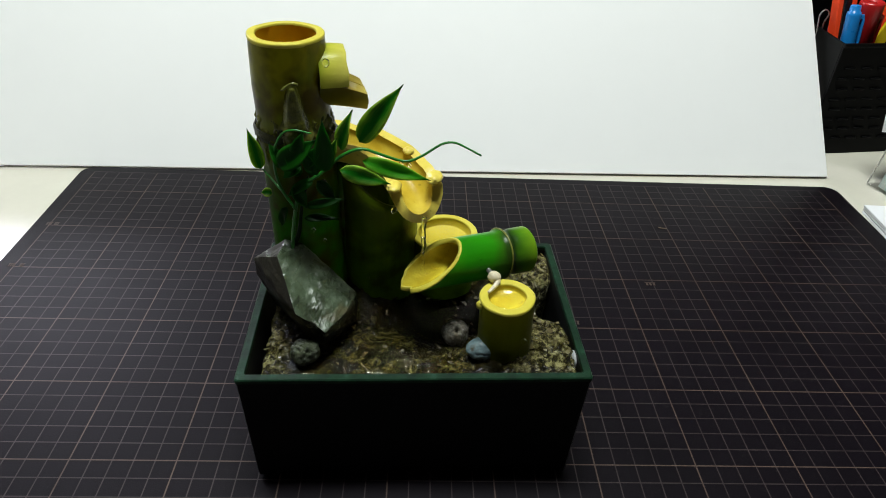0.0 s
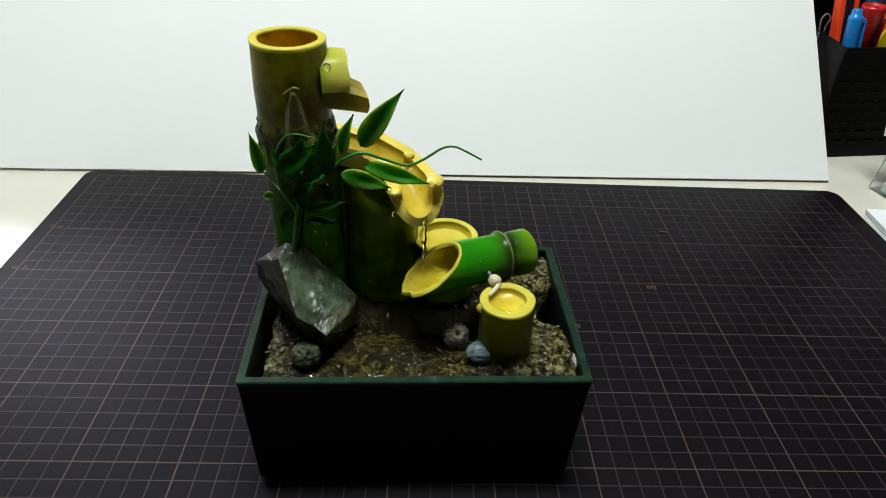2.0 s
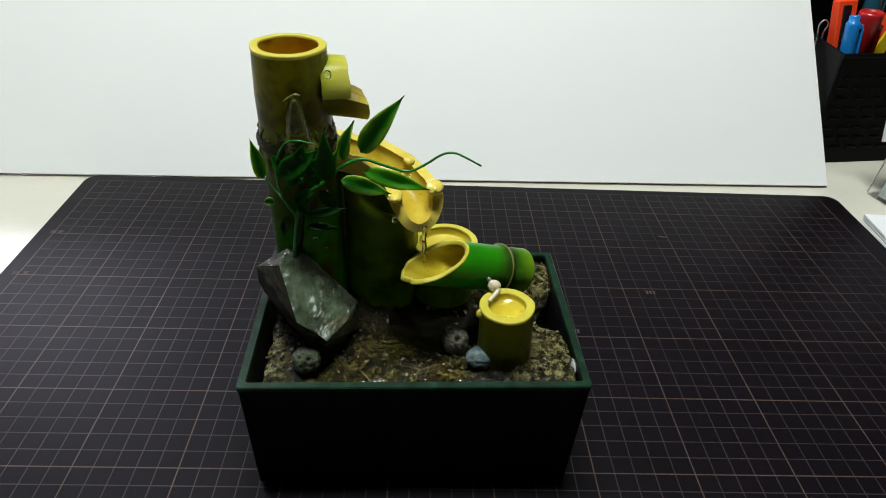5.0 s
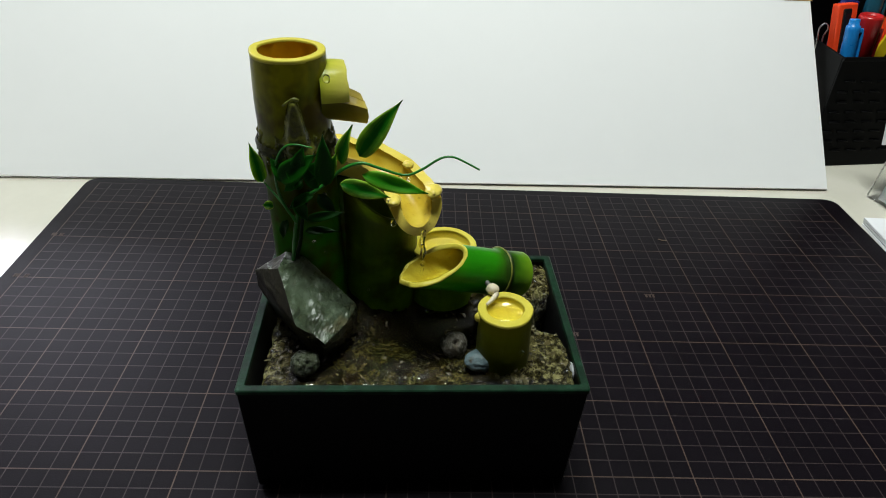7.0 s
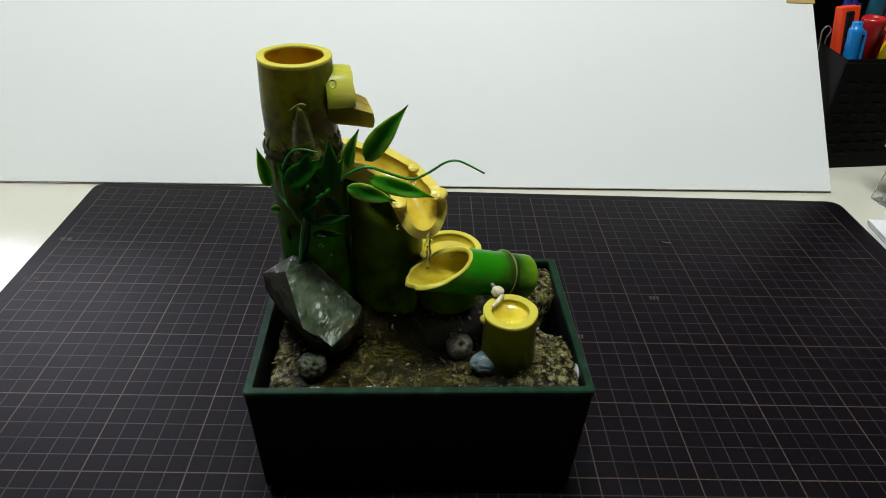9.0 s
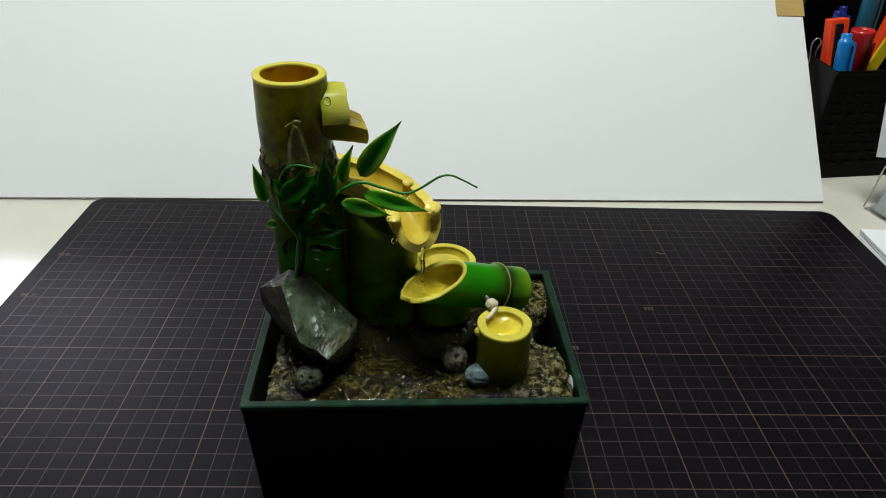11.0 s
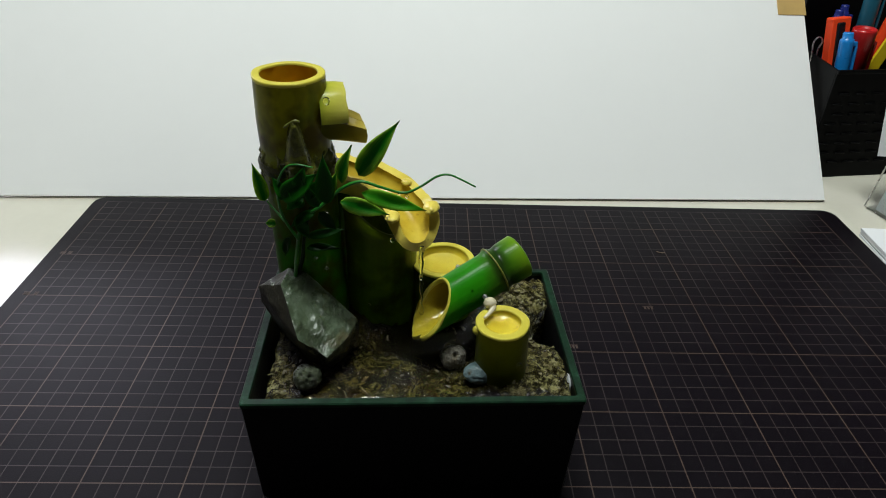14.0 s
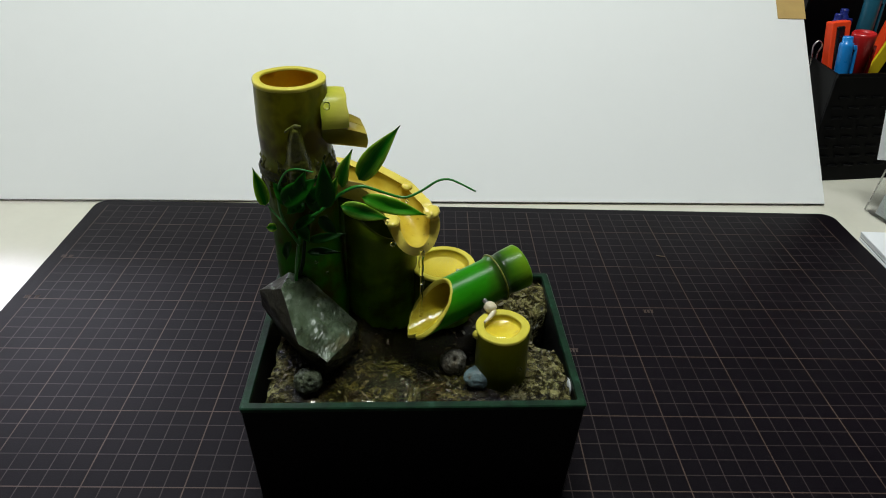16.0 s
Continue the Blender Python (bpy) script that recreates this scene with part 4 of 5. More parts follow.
def build_stone():
    bm = bmesh.new()
    pts = [(0.0368, 0.0440, 0.0881), (0.0520, 0.0270, 0.1010), (0.0530, 0.0400, 0.1010), (0.0617, 0.0380, 0.1006), (0.0757, 0.0370, 0.0845), (0.0846, 0.0345, 0.0770), (0.0811, 0.0212, 0.0757), (0.0848, 0.0320, 0.0610),
           (0.0733, 0.0080, 0.0752), (0.0702, 0.0165, 0.0595), (0.0614, 0.0090, 0.0841), (0.0610, 0.0230, 0.0620), (0.0438, 0.0425, 0.0622), (0.0358, 0.0475, 0.0765),
           (0.0440, 0.0500, 0.0880), (0.0600, 0.0440, 0.0970), (0.0830, 0.0440, 0.0640), (0.0560, 0.0460, 0.0580)]
    for p in pts:
        bm.verts.new(p)
    bmesh.ops.convex_hull(bm, input=bm.verts)
    bmesh.ops.delete(bm, geom=[v for v in bm.verts if not v.link_faces], context="VERTS")
    bmesh.ops.subdivide_edges(bm, edges=bm.edges, cuts=17, use_grid_fill=True)
    bm.normal_update()
    for v in bm.verts:
        p = v.co * 120
        chip = max(0.0, noise.noise(p * 0.55 + Vector((4, 1, 7)))) ** 2
        step = math.floor(3 * noise.noise(Vector((p.x * 0.25 + p.z * 0.3, p.y * 0.3, 2.5)))) / 3
        v.co += v.normal * (0.0005 * noise.fractal(p, 0.8, 2.0, 4) + 0.00012 * noise.noise(p * 4) + 0.0010 * step - 0.0026 * chip)
    bmesh.ops.smooth_vert(bm, verts=bm.verts, factor=0.3, use_axis_x=True, use_axis_y=True, use_axis_z=True)
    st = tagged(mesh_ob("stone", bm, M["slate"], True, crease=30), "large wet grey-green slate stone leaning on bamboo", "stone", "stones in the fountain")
    # left and downward faces take a dark brown with their shade put in
    st.data.materials.append(M["slate_shade"])
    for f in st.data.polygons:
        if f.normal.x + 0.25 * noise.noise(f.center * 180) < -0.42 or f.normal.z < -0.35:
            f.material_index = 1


def build_pebbles():
    for mat, at, size, seed, label, dents in (
        ("pebble_dark", (0.0640, 0.0080, 0.0640), (0.0064, 0.0056, 0.0060), 3, "small dark pitted stone at the foot of the slate", (((0.3, -0.7, 0.6), 0.16, 0.3), ((-0.4, -0.6, 0.7), 0.13, 0.25))),
        ("pebble_grey", (0.1298, 0.0240, 0.0620), (0.0062, 0.0058, 0.0068), 8, "grey pitted stone with a dark hole", (((0.10, -0.65, 0.75), 0.20, 0.55), ((0.7, -0.5, 0.5), 0.2, 0.15))),
        ("pebble_blue", (0.1412, 0.0118, 0.0640), (0.0072, 0.0054, 0.0052), 15, "smooth blue-grey wet stone", ()),
    ):
        bm = bmesh.new()
        vs = rock(bm, size, seed, 5, 0.13 if dents else 0.10, 1.5, dents=dents)
        bmesh.ops.translate(bm, vec=at, verts=vs)
        tagged(mesh_ob("stone", bm, M[mat]), label, "stone", "stones in the fountain")


# ---- plastic sprig ----
def leaf_mesh(base, tip, width, face, bend=0.12, roll=0.0):
    """A thin pointed blade with a folded midrib, from base to tip, its flat side towards `face`."""
    bm = bmesh.new()
    uv = bm.loops.layers.uv.new("UVMap")
    b, t = Vector(base), Vector(tip)
    d = t - b
    L = d.length
    d.normalize()
    f = Vector(face)
    f = (f - d * f.dot(d)).normalized()
    s = d.cross(f)
    f2 = f * math.cos(roll) + s * math.sin(roll)
    s = d.cross(f2)
    f = f2
    n, m = 14, 6
    top, bot = [], []
    for i in range(n + 1):
        u = i / n
        w = width * max(0.0, math.sin(math.pi * u ** 0.72)) ** (0.75 + 1.1 * max(0, u - 0.5)) * (1 - 0.25 * u) + 0.00012
        mid = b + d * (L * u) + f * (bend * L * (4 * u * (1 - u)) * 0.5)
        ra, rb = [], []
        for k in range(m + 1):
            q = k / m - 0.5
            p = mid + s * (w * q) + f * (abs(q) * w * 0.35 + 0.0003 * math.sin(u * 9 + q * 4))
            ra.append((bm.verts.new(p), q + 0.5, u))
            rb.append((bm.verts.new(p - f * 0.00035), q + 0.5, u))
        top.append(ra)
        bot.append(rb)

    def quad(a, b_, c, e):
        fc = bm.faces.new([x[0] for x in (a, b_, c, e)])
        for lp, x in zip(fc.loops, (a, b_, c, e)):
            lp[uv].uv = (x[1], x[2])

    for rows in (top, bot):
        for r0, r1 in zip(rows, rows[1:]):
            for k in range(m):
                quad(r0[k], r0[k + 1], r1[k + 1], r1[k])
    for i in range(n):
        for k in (0, m):
            quad(top[i][k], top[i + 1][k], bot[i + 1][k], bot[i][k])
    for i in (0, n):
        for k in range(m):
            quad(top[i][k], top[i][k + 1], bot[i][k + 1], bot[i][k])
    return bm


def build_sprig():
    sp = thing("plastic_sprig", "green plastic bamboo sprig climbing the tall stem", "plant")
    runs = [
        ([(0.0570, 0.0350, 0.098), (0.0590, 0.0375, 0.115), (0.0630, 0.0370, 0.129), (0.0710, 0.0360, 0.136), (0.0800, 0.0370, 0.144), (0.0880, 0.0370, 0.1475), (0.0960, 0.0375, 0.1450), (0.1060, 0.0380, 0.1420), (0.1130, 0.0380, 0.1450), (0.1200, 0.0380, 0.1500), (0.1250, 0.0380, 0.1510), (0.1300, 0.0380, 0.1490), (0.1365, 0.0380, 0.1455)], 0.00085),
        ([(0.0600, 0.0370, 0.118), (0.0540, 0.0375, 0.130), (0.0528, 0.0385, 0.143), (0.0568, 0.0370, 0.1525), (0.0620, 0.0360, 0.1552), (0.0690, 0.0360, 0.1540)], 0.0007),
        ([(0.0545, 0.0380, 0.1270), (0.0500, 0.0420, 0.1300), (0.0460, 0.0450, 0.1330)], 0.0006),
        ([(0.0560, 0.0360, 0.094), (0.0600, 0.0385, 0.106), (0.0620, 0.0390, 0.118), (0.0660, 0.0380, 0.134)], 0.0011),
    ]
    for keys, r in runs:
        bm = bmesh.new()
        tube(bm, curve_pts(keys, 40), lambda u, r=r: r * (1 - 0.55 * u), 8)
        part("vine", bm, M["vine_shaded"] if r > 0.001 else M["vine"], sp, "thin curling green vine")
    blades = [
        ((0.0450, 0.0450, 0.1330), (0.0416, 0.0450, 0.1512), 0.0066, "leaf", 0.3),
        ((0.0874, 0.0360, 0.1510), (0.1048, 0.0350, 0.1757), 0.0098, "leaf", 0.1),
        ((0.0800, 0.0365, 0.1470), (0.0852, 0.0360, 0.1645), 0.0068, "leaf", -0.4),
        ((0.0885, 0.0365, 0.1425), (0.1165, 0.0360, 0.1345), 0.0078, "leaf_light", 0.3),
        ((0.0790, 0.0385, 0.1370), (0.1000, 0.0400, 0.1300), 0.0080, "leaf", 0.2),
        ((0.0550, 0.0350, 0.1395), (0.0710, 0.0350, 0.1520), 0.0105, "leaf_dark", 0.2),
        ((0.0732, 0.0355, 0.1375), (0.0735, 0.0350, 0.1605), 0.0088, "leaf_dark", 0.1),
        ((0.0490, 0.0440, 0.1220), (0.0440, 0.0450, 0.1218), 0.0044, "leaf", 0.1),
        ((0.0640, 0.0390, 0.1190), (0.0810, 0.0390, 0.1230), 0.0046, "leaf_shaded", 0.2),
        ((0.0630, 0.0370, 0.1140), (0.0780, 0.0390, 0.1130), 0.0040, "leaf_shaded", -0.2),
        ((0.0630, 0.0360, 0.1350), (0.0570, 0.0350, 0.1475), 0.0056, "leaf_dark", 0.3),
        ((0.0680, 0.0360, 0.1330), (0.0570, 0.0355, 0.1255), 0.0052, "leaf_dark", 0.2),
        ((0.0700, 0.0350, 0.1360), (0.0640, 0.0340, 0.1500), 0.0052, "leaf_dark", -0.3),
        ((0.0560, 0.0360, 0.1200), (0.0530, 0.0380, 0.1090), 0.0046, "leaf_shaded", 0.3),
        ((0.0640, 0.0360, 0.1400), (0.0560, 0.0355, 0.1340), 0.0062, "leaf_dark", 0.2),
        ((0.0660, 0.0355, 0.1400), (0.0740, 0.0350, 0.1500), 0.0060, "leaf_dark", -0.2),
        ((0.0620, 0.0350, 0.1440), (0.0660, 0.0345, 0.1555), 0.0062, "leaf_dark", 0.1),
        ((0.0700, 0.0355, 0.1330), (0.0770, 0.0365, 0.1240), 0.0058, "leaf_shaded", 0.2),
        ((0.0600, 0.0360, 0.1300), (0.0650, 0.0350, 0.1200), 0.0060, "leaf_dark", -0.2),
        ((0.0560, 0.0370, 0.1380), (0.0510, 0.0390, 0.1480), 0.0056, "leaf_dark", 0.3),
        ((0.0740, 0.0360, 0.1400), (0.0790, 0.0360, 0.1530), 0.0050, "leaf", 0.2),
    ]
    for b, t, w, mat, roll in blades:
        part("leaf", leaf_mesh(b, t, w, (0.05, -0.75, 0.65), roll=roll), M[mat], sp)


# ---- the tipping bamboo ----
PIVOT = (0.1385, 0.0411, 0.0929)


def build_tipper():
    tip = thing("tipping_bamboo", "bright green tipping bamboo pipe with a yellow slanted mouth", "bamboo", at=PIVOT)
    r, seg, rear = 0.0106, 48, 0.0258

    def cut_x(a):
        return -0.0237 + 0.0120 * math.sin(a) + 0.0007 * noise.noise(Vector((math.cos(a) * 3, math.sin(a) * 3, 4))) + 0.0024 * math.exp(-(((a - 4.42) / 0.10) ** 2)) - 0.0010 * math.exp(-(((a - 4.72) / 0.14) ** 2))

    def radius(x):
        return r * (1 + 0.10 * math.exp(-((x - 0.0123) / 0.0016) ** 2) + 0.03 * max(0, (x - 0.016) / 0.01) - 0.05 * math.exp(-((x - 0.0150) / 0.002) ** 2))

    bm = bmesh.new()
    rings = []
    for i in range(49):
        s = i / 48
        ring = []
        for k in range(seg):
            a = 2 * math.pi * k / seg
            x = cut_x(a) + (rear - cut_x(a)) * s
            rr = radius(x)
            ring.append(bm.verts.new((x, rr * math.cos(a), rr * math.sin(a))))
        rings.append(ring)
    for dx, f in ((0.0006, 0.95), (0.0009, 0.88), (0.0004, 0.80), (-0.0004, 0.5), (-0.0006, 0.1)):
        rings.append([bm.verts.new((rear + dx, r * 1.02 * f * math.cos(2 * math.pi * k / seg), r * 1.02 * f * math.sin(2 * math.pi * k / seg))) for k in range(seg)])
    for a, b in zip(rings, rings[1:]):
        for k in range(seg):
            bm.faces.new((a[k], a[(k + 1) % seg], b[(k + 1) % seg], b[k]))
    bm.faces.new(rings[-1])
    part("pipe", bm, M["green_tip"], tip)
    bm = bmesh.new()
    rings = []
    for rr, s, dx in ((r + 0.00012, 0.0, 0.0010), (r + 0.00015, 0, 0.0002), (r - 0.0001, 0, -0.0001), (r - 0.0004, 0, -0.0002), (r - 0.0017, 0, -0.0002), (r - 0.0020, 0, 0.0), (r - 0.0022, 0, 0.0006)):
        ring = []
        for k in range(seg):
            a = 2 * math.pi * k / seg
            x = cut_x(a) + (0.0020 - cut_x(a)) * s + dx
            ring.append(bm.verts.new((x, rr * math.cos(a), rr * math.sin(a))))
        rings.append(ring)
    for a, b in zip(rings, rings[1:]):
        for k in range(seg):
            bm.faces.new((a[k], a[(k + 1) % seg], b[(k + 1) % seg], b[k]))
    part("mouth_rim", bm, M["yellow"], tip, "yellow slanted mouth rim")
    bm = bmesh.new()
    rings = []
    for rr, s, dx in ((r - 0.00215, 0, 0.0004), (r - 0.0024, 0.35, 0), (r - 0.0025, 0.7, 0), (r - 0.0028, 1.0, 0), (0.0008, 1.0, 0.001)):
        ring = []
        for k in range(seg):
            a = 2 * math.pi * k / seg
            ring.append(bm.verts.new((cut_x(a) + (0.0020 - cut_x(a)) * s + dx, rr * math.cos(a), rr * math.sin(a))))
        rings.append(ring)
    for a, b in zip(rings, rings[1:]):
        for k in range(seg):
            bm.faces.new((a[k], a[(k + 1) % seg], b[(k + 1) % seg], b[k]))
    bm.faces.new(rings[-1])
    part("hollow", bm, M["wet_hollow"], tip, "wet golden yellow hollow of the pipe")
    # water that stands level in the hollow while the pipe is at rest
    bm = bmesh.new()
    rings = []
    for q in (1.0, 0.82, 0.6, 0.35, 0.1):
        rings.append([bm.verts.new((0.0115 * q * math.cos(t), 0.0078 * q * math.sin(t), 0.0005 * noise.noise(Vector((q * 3 * math.cos(t), q * 3 * math.sin(t), 1))))) for t in (2 * math.pi * k / 40 for k in range(40))])
    for r0, r1 in zip(rings, rings[1:]):
        for k in range(40):
            bm.faces.new((r0[k], r0[(k + 1) % 40], r1[(k + 1) % 40], r1[k]))
    bm.faces.new(rings[-1])
    bm.transform(pose(-0.0125, 0, -0.0030, 0, -22, 0))
    held = part("water", bm, M["water"], tip, "clear water held in the hollow")
    held.visible_shadow = False
    for x, a, s in ((0.004, 235, 0.0009), (0.009, 255, 0.0007), (-0.004, 215, 0.0007), (0.000, 285, 0.0006), (-0.009, 250, 0.0008)):
        bm = bmesh.new()
        vs = rock(bm, (s, s, s * 0.8), a, 2, 0.05)
        bmesh.ops.translate(bm, vec=(x, r * math.cos(radians(a)), -r * math.sin(radians(a)) * 0.9), verts=vs)
        part("water_bead", bm, M["drop"], tip)
    bm = bmesh.new()
    R = r * 1.11
    tube(bm, [(0.0121, R * 0.985 * math.cos(2 * math.pi * k / 40), R * 0.985 * math.sin(2 * math.pi * k / 40)) for k in range(41)], 0.00045, 6, False)
    part("joint_ring", bm, M["joint"], tip, "thin yellow-brown joint ring")
    bm = bmesh.new()
    tube(bm, [(0, -0.0165, 0), (0, 0.0160, 0)], 0.0011, 10)
    part("pivot_pin", bm, M["steel"], tip, "steel pivot pin")
    return tip


M["joint"] = simple("joint_yellow_brown", (0.13, 0.14, 0.02), 0.4, var=0.4, scale=300)


def build_post_parts():
    post = bamboo_cup("bamboo_post", "short yellow-green bamboo post with water in its top", (0.1515, 0.0172), 0.0119, 0.058, 0.0898, 0.0037, 0.0050, "green_post", 21, (0, -1.5), inside="wet_hollow", dome=0.0017)
    bm = bmesh.new()
    vs = rock(bm, (0.0030, 0.0027, 0.0025), 31, 4, 0.10, 1.2)
    bmesh.ops.translate(bm, vec=(0.1455, 0.0278, 0.0920), verts=vs)
    part("glue_lump", bm, M["resin_white"], post, "whitish lump of glue at the pin")
    bm = bmesh.new()
    tube(bm, curve_pts([(0.1462, 0.0275, 0.0916), (0.1468, 0.0255, 0.0908), (0.1450, 0.0228, 0.0900), (0.1425, 0.0196, 0.0896)], 12), lambda u: 0.0017 - 0.0010 * u, 10)
    part("glue_run", bm, M["resin_white"], post)
    bm = bmesh.new()
    tube(bm, curve_pts([(0.1396, 0.0155, 0.0885), (0.1390, 0.0150, 0.0865), (0.1394, 0.0146, 0.0845)], 8), lambda u: 0.0008 + 0.0012 * math.sin(u * 3.1), 8)
    part("paint_run", bm, M["yellow"], post)
    bamboo_cup("bamboo_cup", "low wide bamboo stub with a yellow hollow", (0.1248, 0.0695), 0.0160, 0.058, 0.0880, 0.0030, 0.0060, "green_mid", 25, inside="yellow_mid")


# ---- running water ----
def build_stream():
    bm = bmesh.new()
    pts = [(0.1141 + 0.00015 * math.sin(z * 900), 0.0335 + 0.0002 * math.cos(z * 700), 0.1180 - z) for z in np.linspace(0, 0.018, 26)]
    tube(bm, pts, lambda u: 0.00110 - 0.0004 * u + 0.00012 * math.sin(u * 14), 10)
    up = tagged(mesh_ob("water_stream", bm, M["drop"]), "thin clear stream falling from the yellow trough", "water")
    up.visible_shadow = False
    bm = bmesh.new()
    tube(bm, [(0.0003 * math.sin(z * 800), 0, -z) for z in np.linspace(-0.010, 0.012, 24)], lambda u: 0.0008 + 0.0002 * math.sin(u * 9), 8)
    low = tagged(mesh_ob("water_stream", bm, M["drop"]), "lower end of the clear falling stream", "water")
    low.visible_shadow = False
    return up, low


def build_drops():
    """Clear beads standing on leaves, stems and lips."""
    for x, y, z, s in ((0.0895, 0.0560, 0.1445, 0.0012), (0.0752, 0.0430, 0.1800, 0.0018), (0.1040, 0.0375, 0.1408, 0.0012), (0.1075, 0.0375, 0.1405, 0.0010), (0.0720, 0.0395, 0.1305, 0.0014), (0.0660, 0.0405, 0.1060, 0.0012), (0.0705, 0.0415, 0.1000, 0.0010), (0.1010, 0.0420, 0.1160, 0.0016), (0.0905, 0.0375, 0.1400, 0.0008), (0.1490, 0.0053, 0.0760, 0.0012), (0.1580, 0.0068, 0.0735, 0.0016), (0.0985, 0.0385, 0.1290, 0.0009), (0.0885, 0.0500, 0.0728, 0.0009), (0.0925, 0.0498, 0.0722, 0.0011), (0.0968, 0.0502, 0.0718, 0.0008), (0.1170, 0.0330, 0.0745, 0.0010), (0.1560, 0.0040, 0.0660, 0.0010), (0.1655, 0.0160, 0.0680, 0.0010), (0.1690, 0.0080, 0.0660, 0.0009)):
        bm = bmesh.new()
        vs = rock(bm, (s * 0.8, s * 0.6, s), x * 777, 3, 0.06)
        bmesh.ops.translate(bm, vec=(x, y, z), verts=vs)
        d = tagged(mesh_ob("water_drop", bm, M["drop"]), "clear bead of water clinging to the fountain", "water drop", "beads of water")
        d.visible_shadow = False


# ---- beside the mat ----
def build_basket():
    """Black woven-look plastic basket with pens in it."""
    m = pose(0.4725, 0.3555, -0.003, 0, 0, 8.0) @ Matrix(((1, 0.17, 0, 0), (0, 1, 0, 0), (0, 0, 1, 0), (0, 0, 0, 1)))
    b = thing("pen_basket", "black woven plastic pen basket with slotted sides", "pen holder")
    w, d, h, t = 0.112, 0.090, 0.104, 0.0022
    for name, c, s in (("side_wall", (w / 2, t / 2, h / 2), (w, t, h)), ("side_wall", (w / 2, d - t / 2, h / 2 + 0.03), (w, t, h + 0.06)), ("side_wall", (t / 2, d / 2, h / 2), (t, d - 2 * t - 0.0002, h)),
                       ("side_wall", (w - t / 2, d / 2, h / 2), (t, d - 2 * t - 0.0002, h)), ("base", (w / 2, d / 2, t / 2 + 0.0002), (w - 2 * t - 0.0004, d - 2 * t - 0.0004, t))):
        bm = bmesh.new()
        box(bm, *c, *s, 0.0006)
        bm.transform(m)
        part(name, bm, M["black_plastic"], b, smooth=False)
    for row in range(8):
        for col in range(7):
            bm = bmesh.new()
            x = 0.010 + col * 0.0165 + (0.004 if row % 2 else 0)
            z = 0.016 + row * 0.0095
            tube(bm, curve_pts([(x - 0.0052, -0.0001, z), (x, -0.0013, z + 0.0007), (x + 0.0052, -0.0001, z)], 6), 0.0010, 6)
            bm.transform(m)
            part("slat", bm, M["black_plastic"], b)
    bm = bmesh.new()
    box(bm, w / 2, -0.0003, h - 0.001, w + 0.001, 0.0036, 0.0035, 0.001)
    bm.transform(m)
    part("rim", bm, M["black_plastic"], b, smooth=False)
    # loop of a binder clip on its side wall
    clip = thing("binder_clip", "bright steel wire loop of a binder clip", "clip")
    bm = bmesh.new()
    tube(bm, curve_pts([(0.4755, 0.4060, 0.086), (0.4735, 0.4060, 0.100), (0.4715, 0.4060, 0.1115), (0.4750, 0.4060, 0.1165), (0.4795, 0.4060, 0.1125), (0.4775, 0.4060, 0.104), (0.4800, 0.4060, 0.086)], 40), 0.0007, 8)
    part("wire", bm, M["steel"], clip)
    bm = bmesh.new()
    box(bm, 0.4800, 0.4070, 0.0870, 0.010, 0.014, 0.010, 0.001)
    part("spring_back", bm, M["black_gloss"], clip, smooth=False)
    pens(m)


def marker(name, label, m, r, length, body, cap, capr, slots=True, dished=False):
    """A thick marker standing cap up: barrel, stepped cap, clip."""
    pen = thing(name, label, "pen", "pens in the basket")
    bm = bmesh.new()
    lathe(bm, [(r * 0.5, 0), (r, 0.001), (r, length * 0.6)], 24, close=True)
    bm.transform(m)
    part("barrel", bm, M[body], pen)
    bm = bmesh.new()
    ribs = [(capr * (1.0 if k % 2 else 0.95), length * (0.62 + 0.02 * k)) for k in range(13)] if slots else []
    if dished:
        lathe(bm, [(r * 0.9, length * 0.58), (capr * 0.96, length * 0.6), (capr, length * 0.95), (capr * 1.0, length * 0.985), (capr * 0.95, length), (capr * 0.82, length), (capr * 0.76, length * 0.985), (capr * 0.45, length * 0.982), (capr * 0.40, length * 0.992), (0.0003, length * 0.992)], 32, close=True)
    else:
        lathe(bm, [(r * 0.9, length * 0.58), (capr, length * 0.6), *ribs, (capr, length * 0.90), (capr * 0.94, length * 0.925), (capr * 0.74, length * 0.93), (capr * 0.72, length * 0.962), (capr * 0.64, length * 0.97), (0.0003, length * 0.97)], 28, close=True)
    bm.transform(m)
    part("cap", bm, M[cap], pen)
    bm = bmesh.new()
    box(bm, capr + 0.0022, -0.001, length * 0.78, 0.0022, 0.004, length * 0.26, 0.0006)
    box(bm, capr + 0.0008, -0.001, length * 0.895, 0.003, 0.004, 0.004, 0.0005)
    bm.transform(m)
    part("clip", bm, M[cap], pen, smooth=False)
    return pen


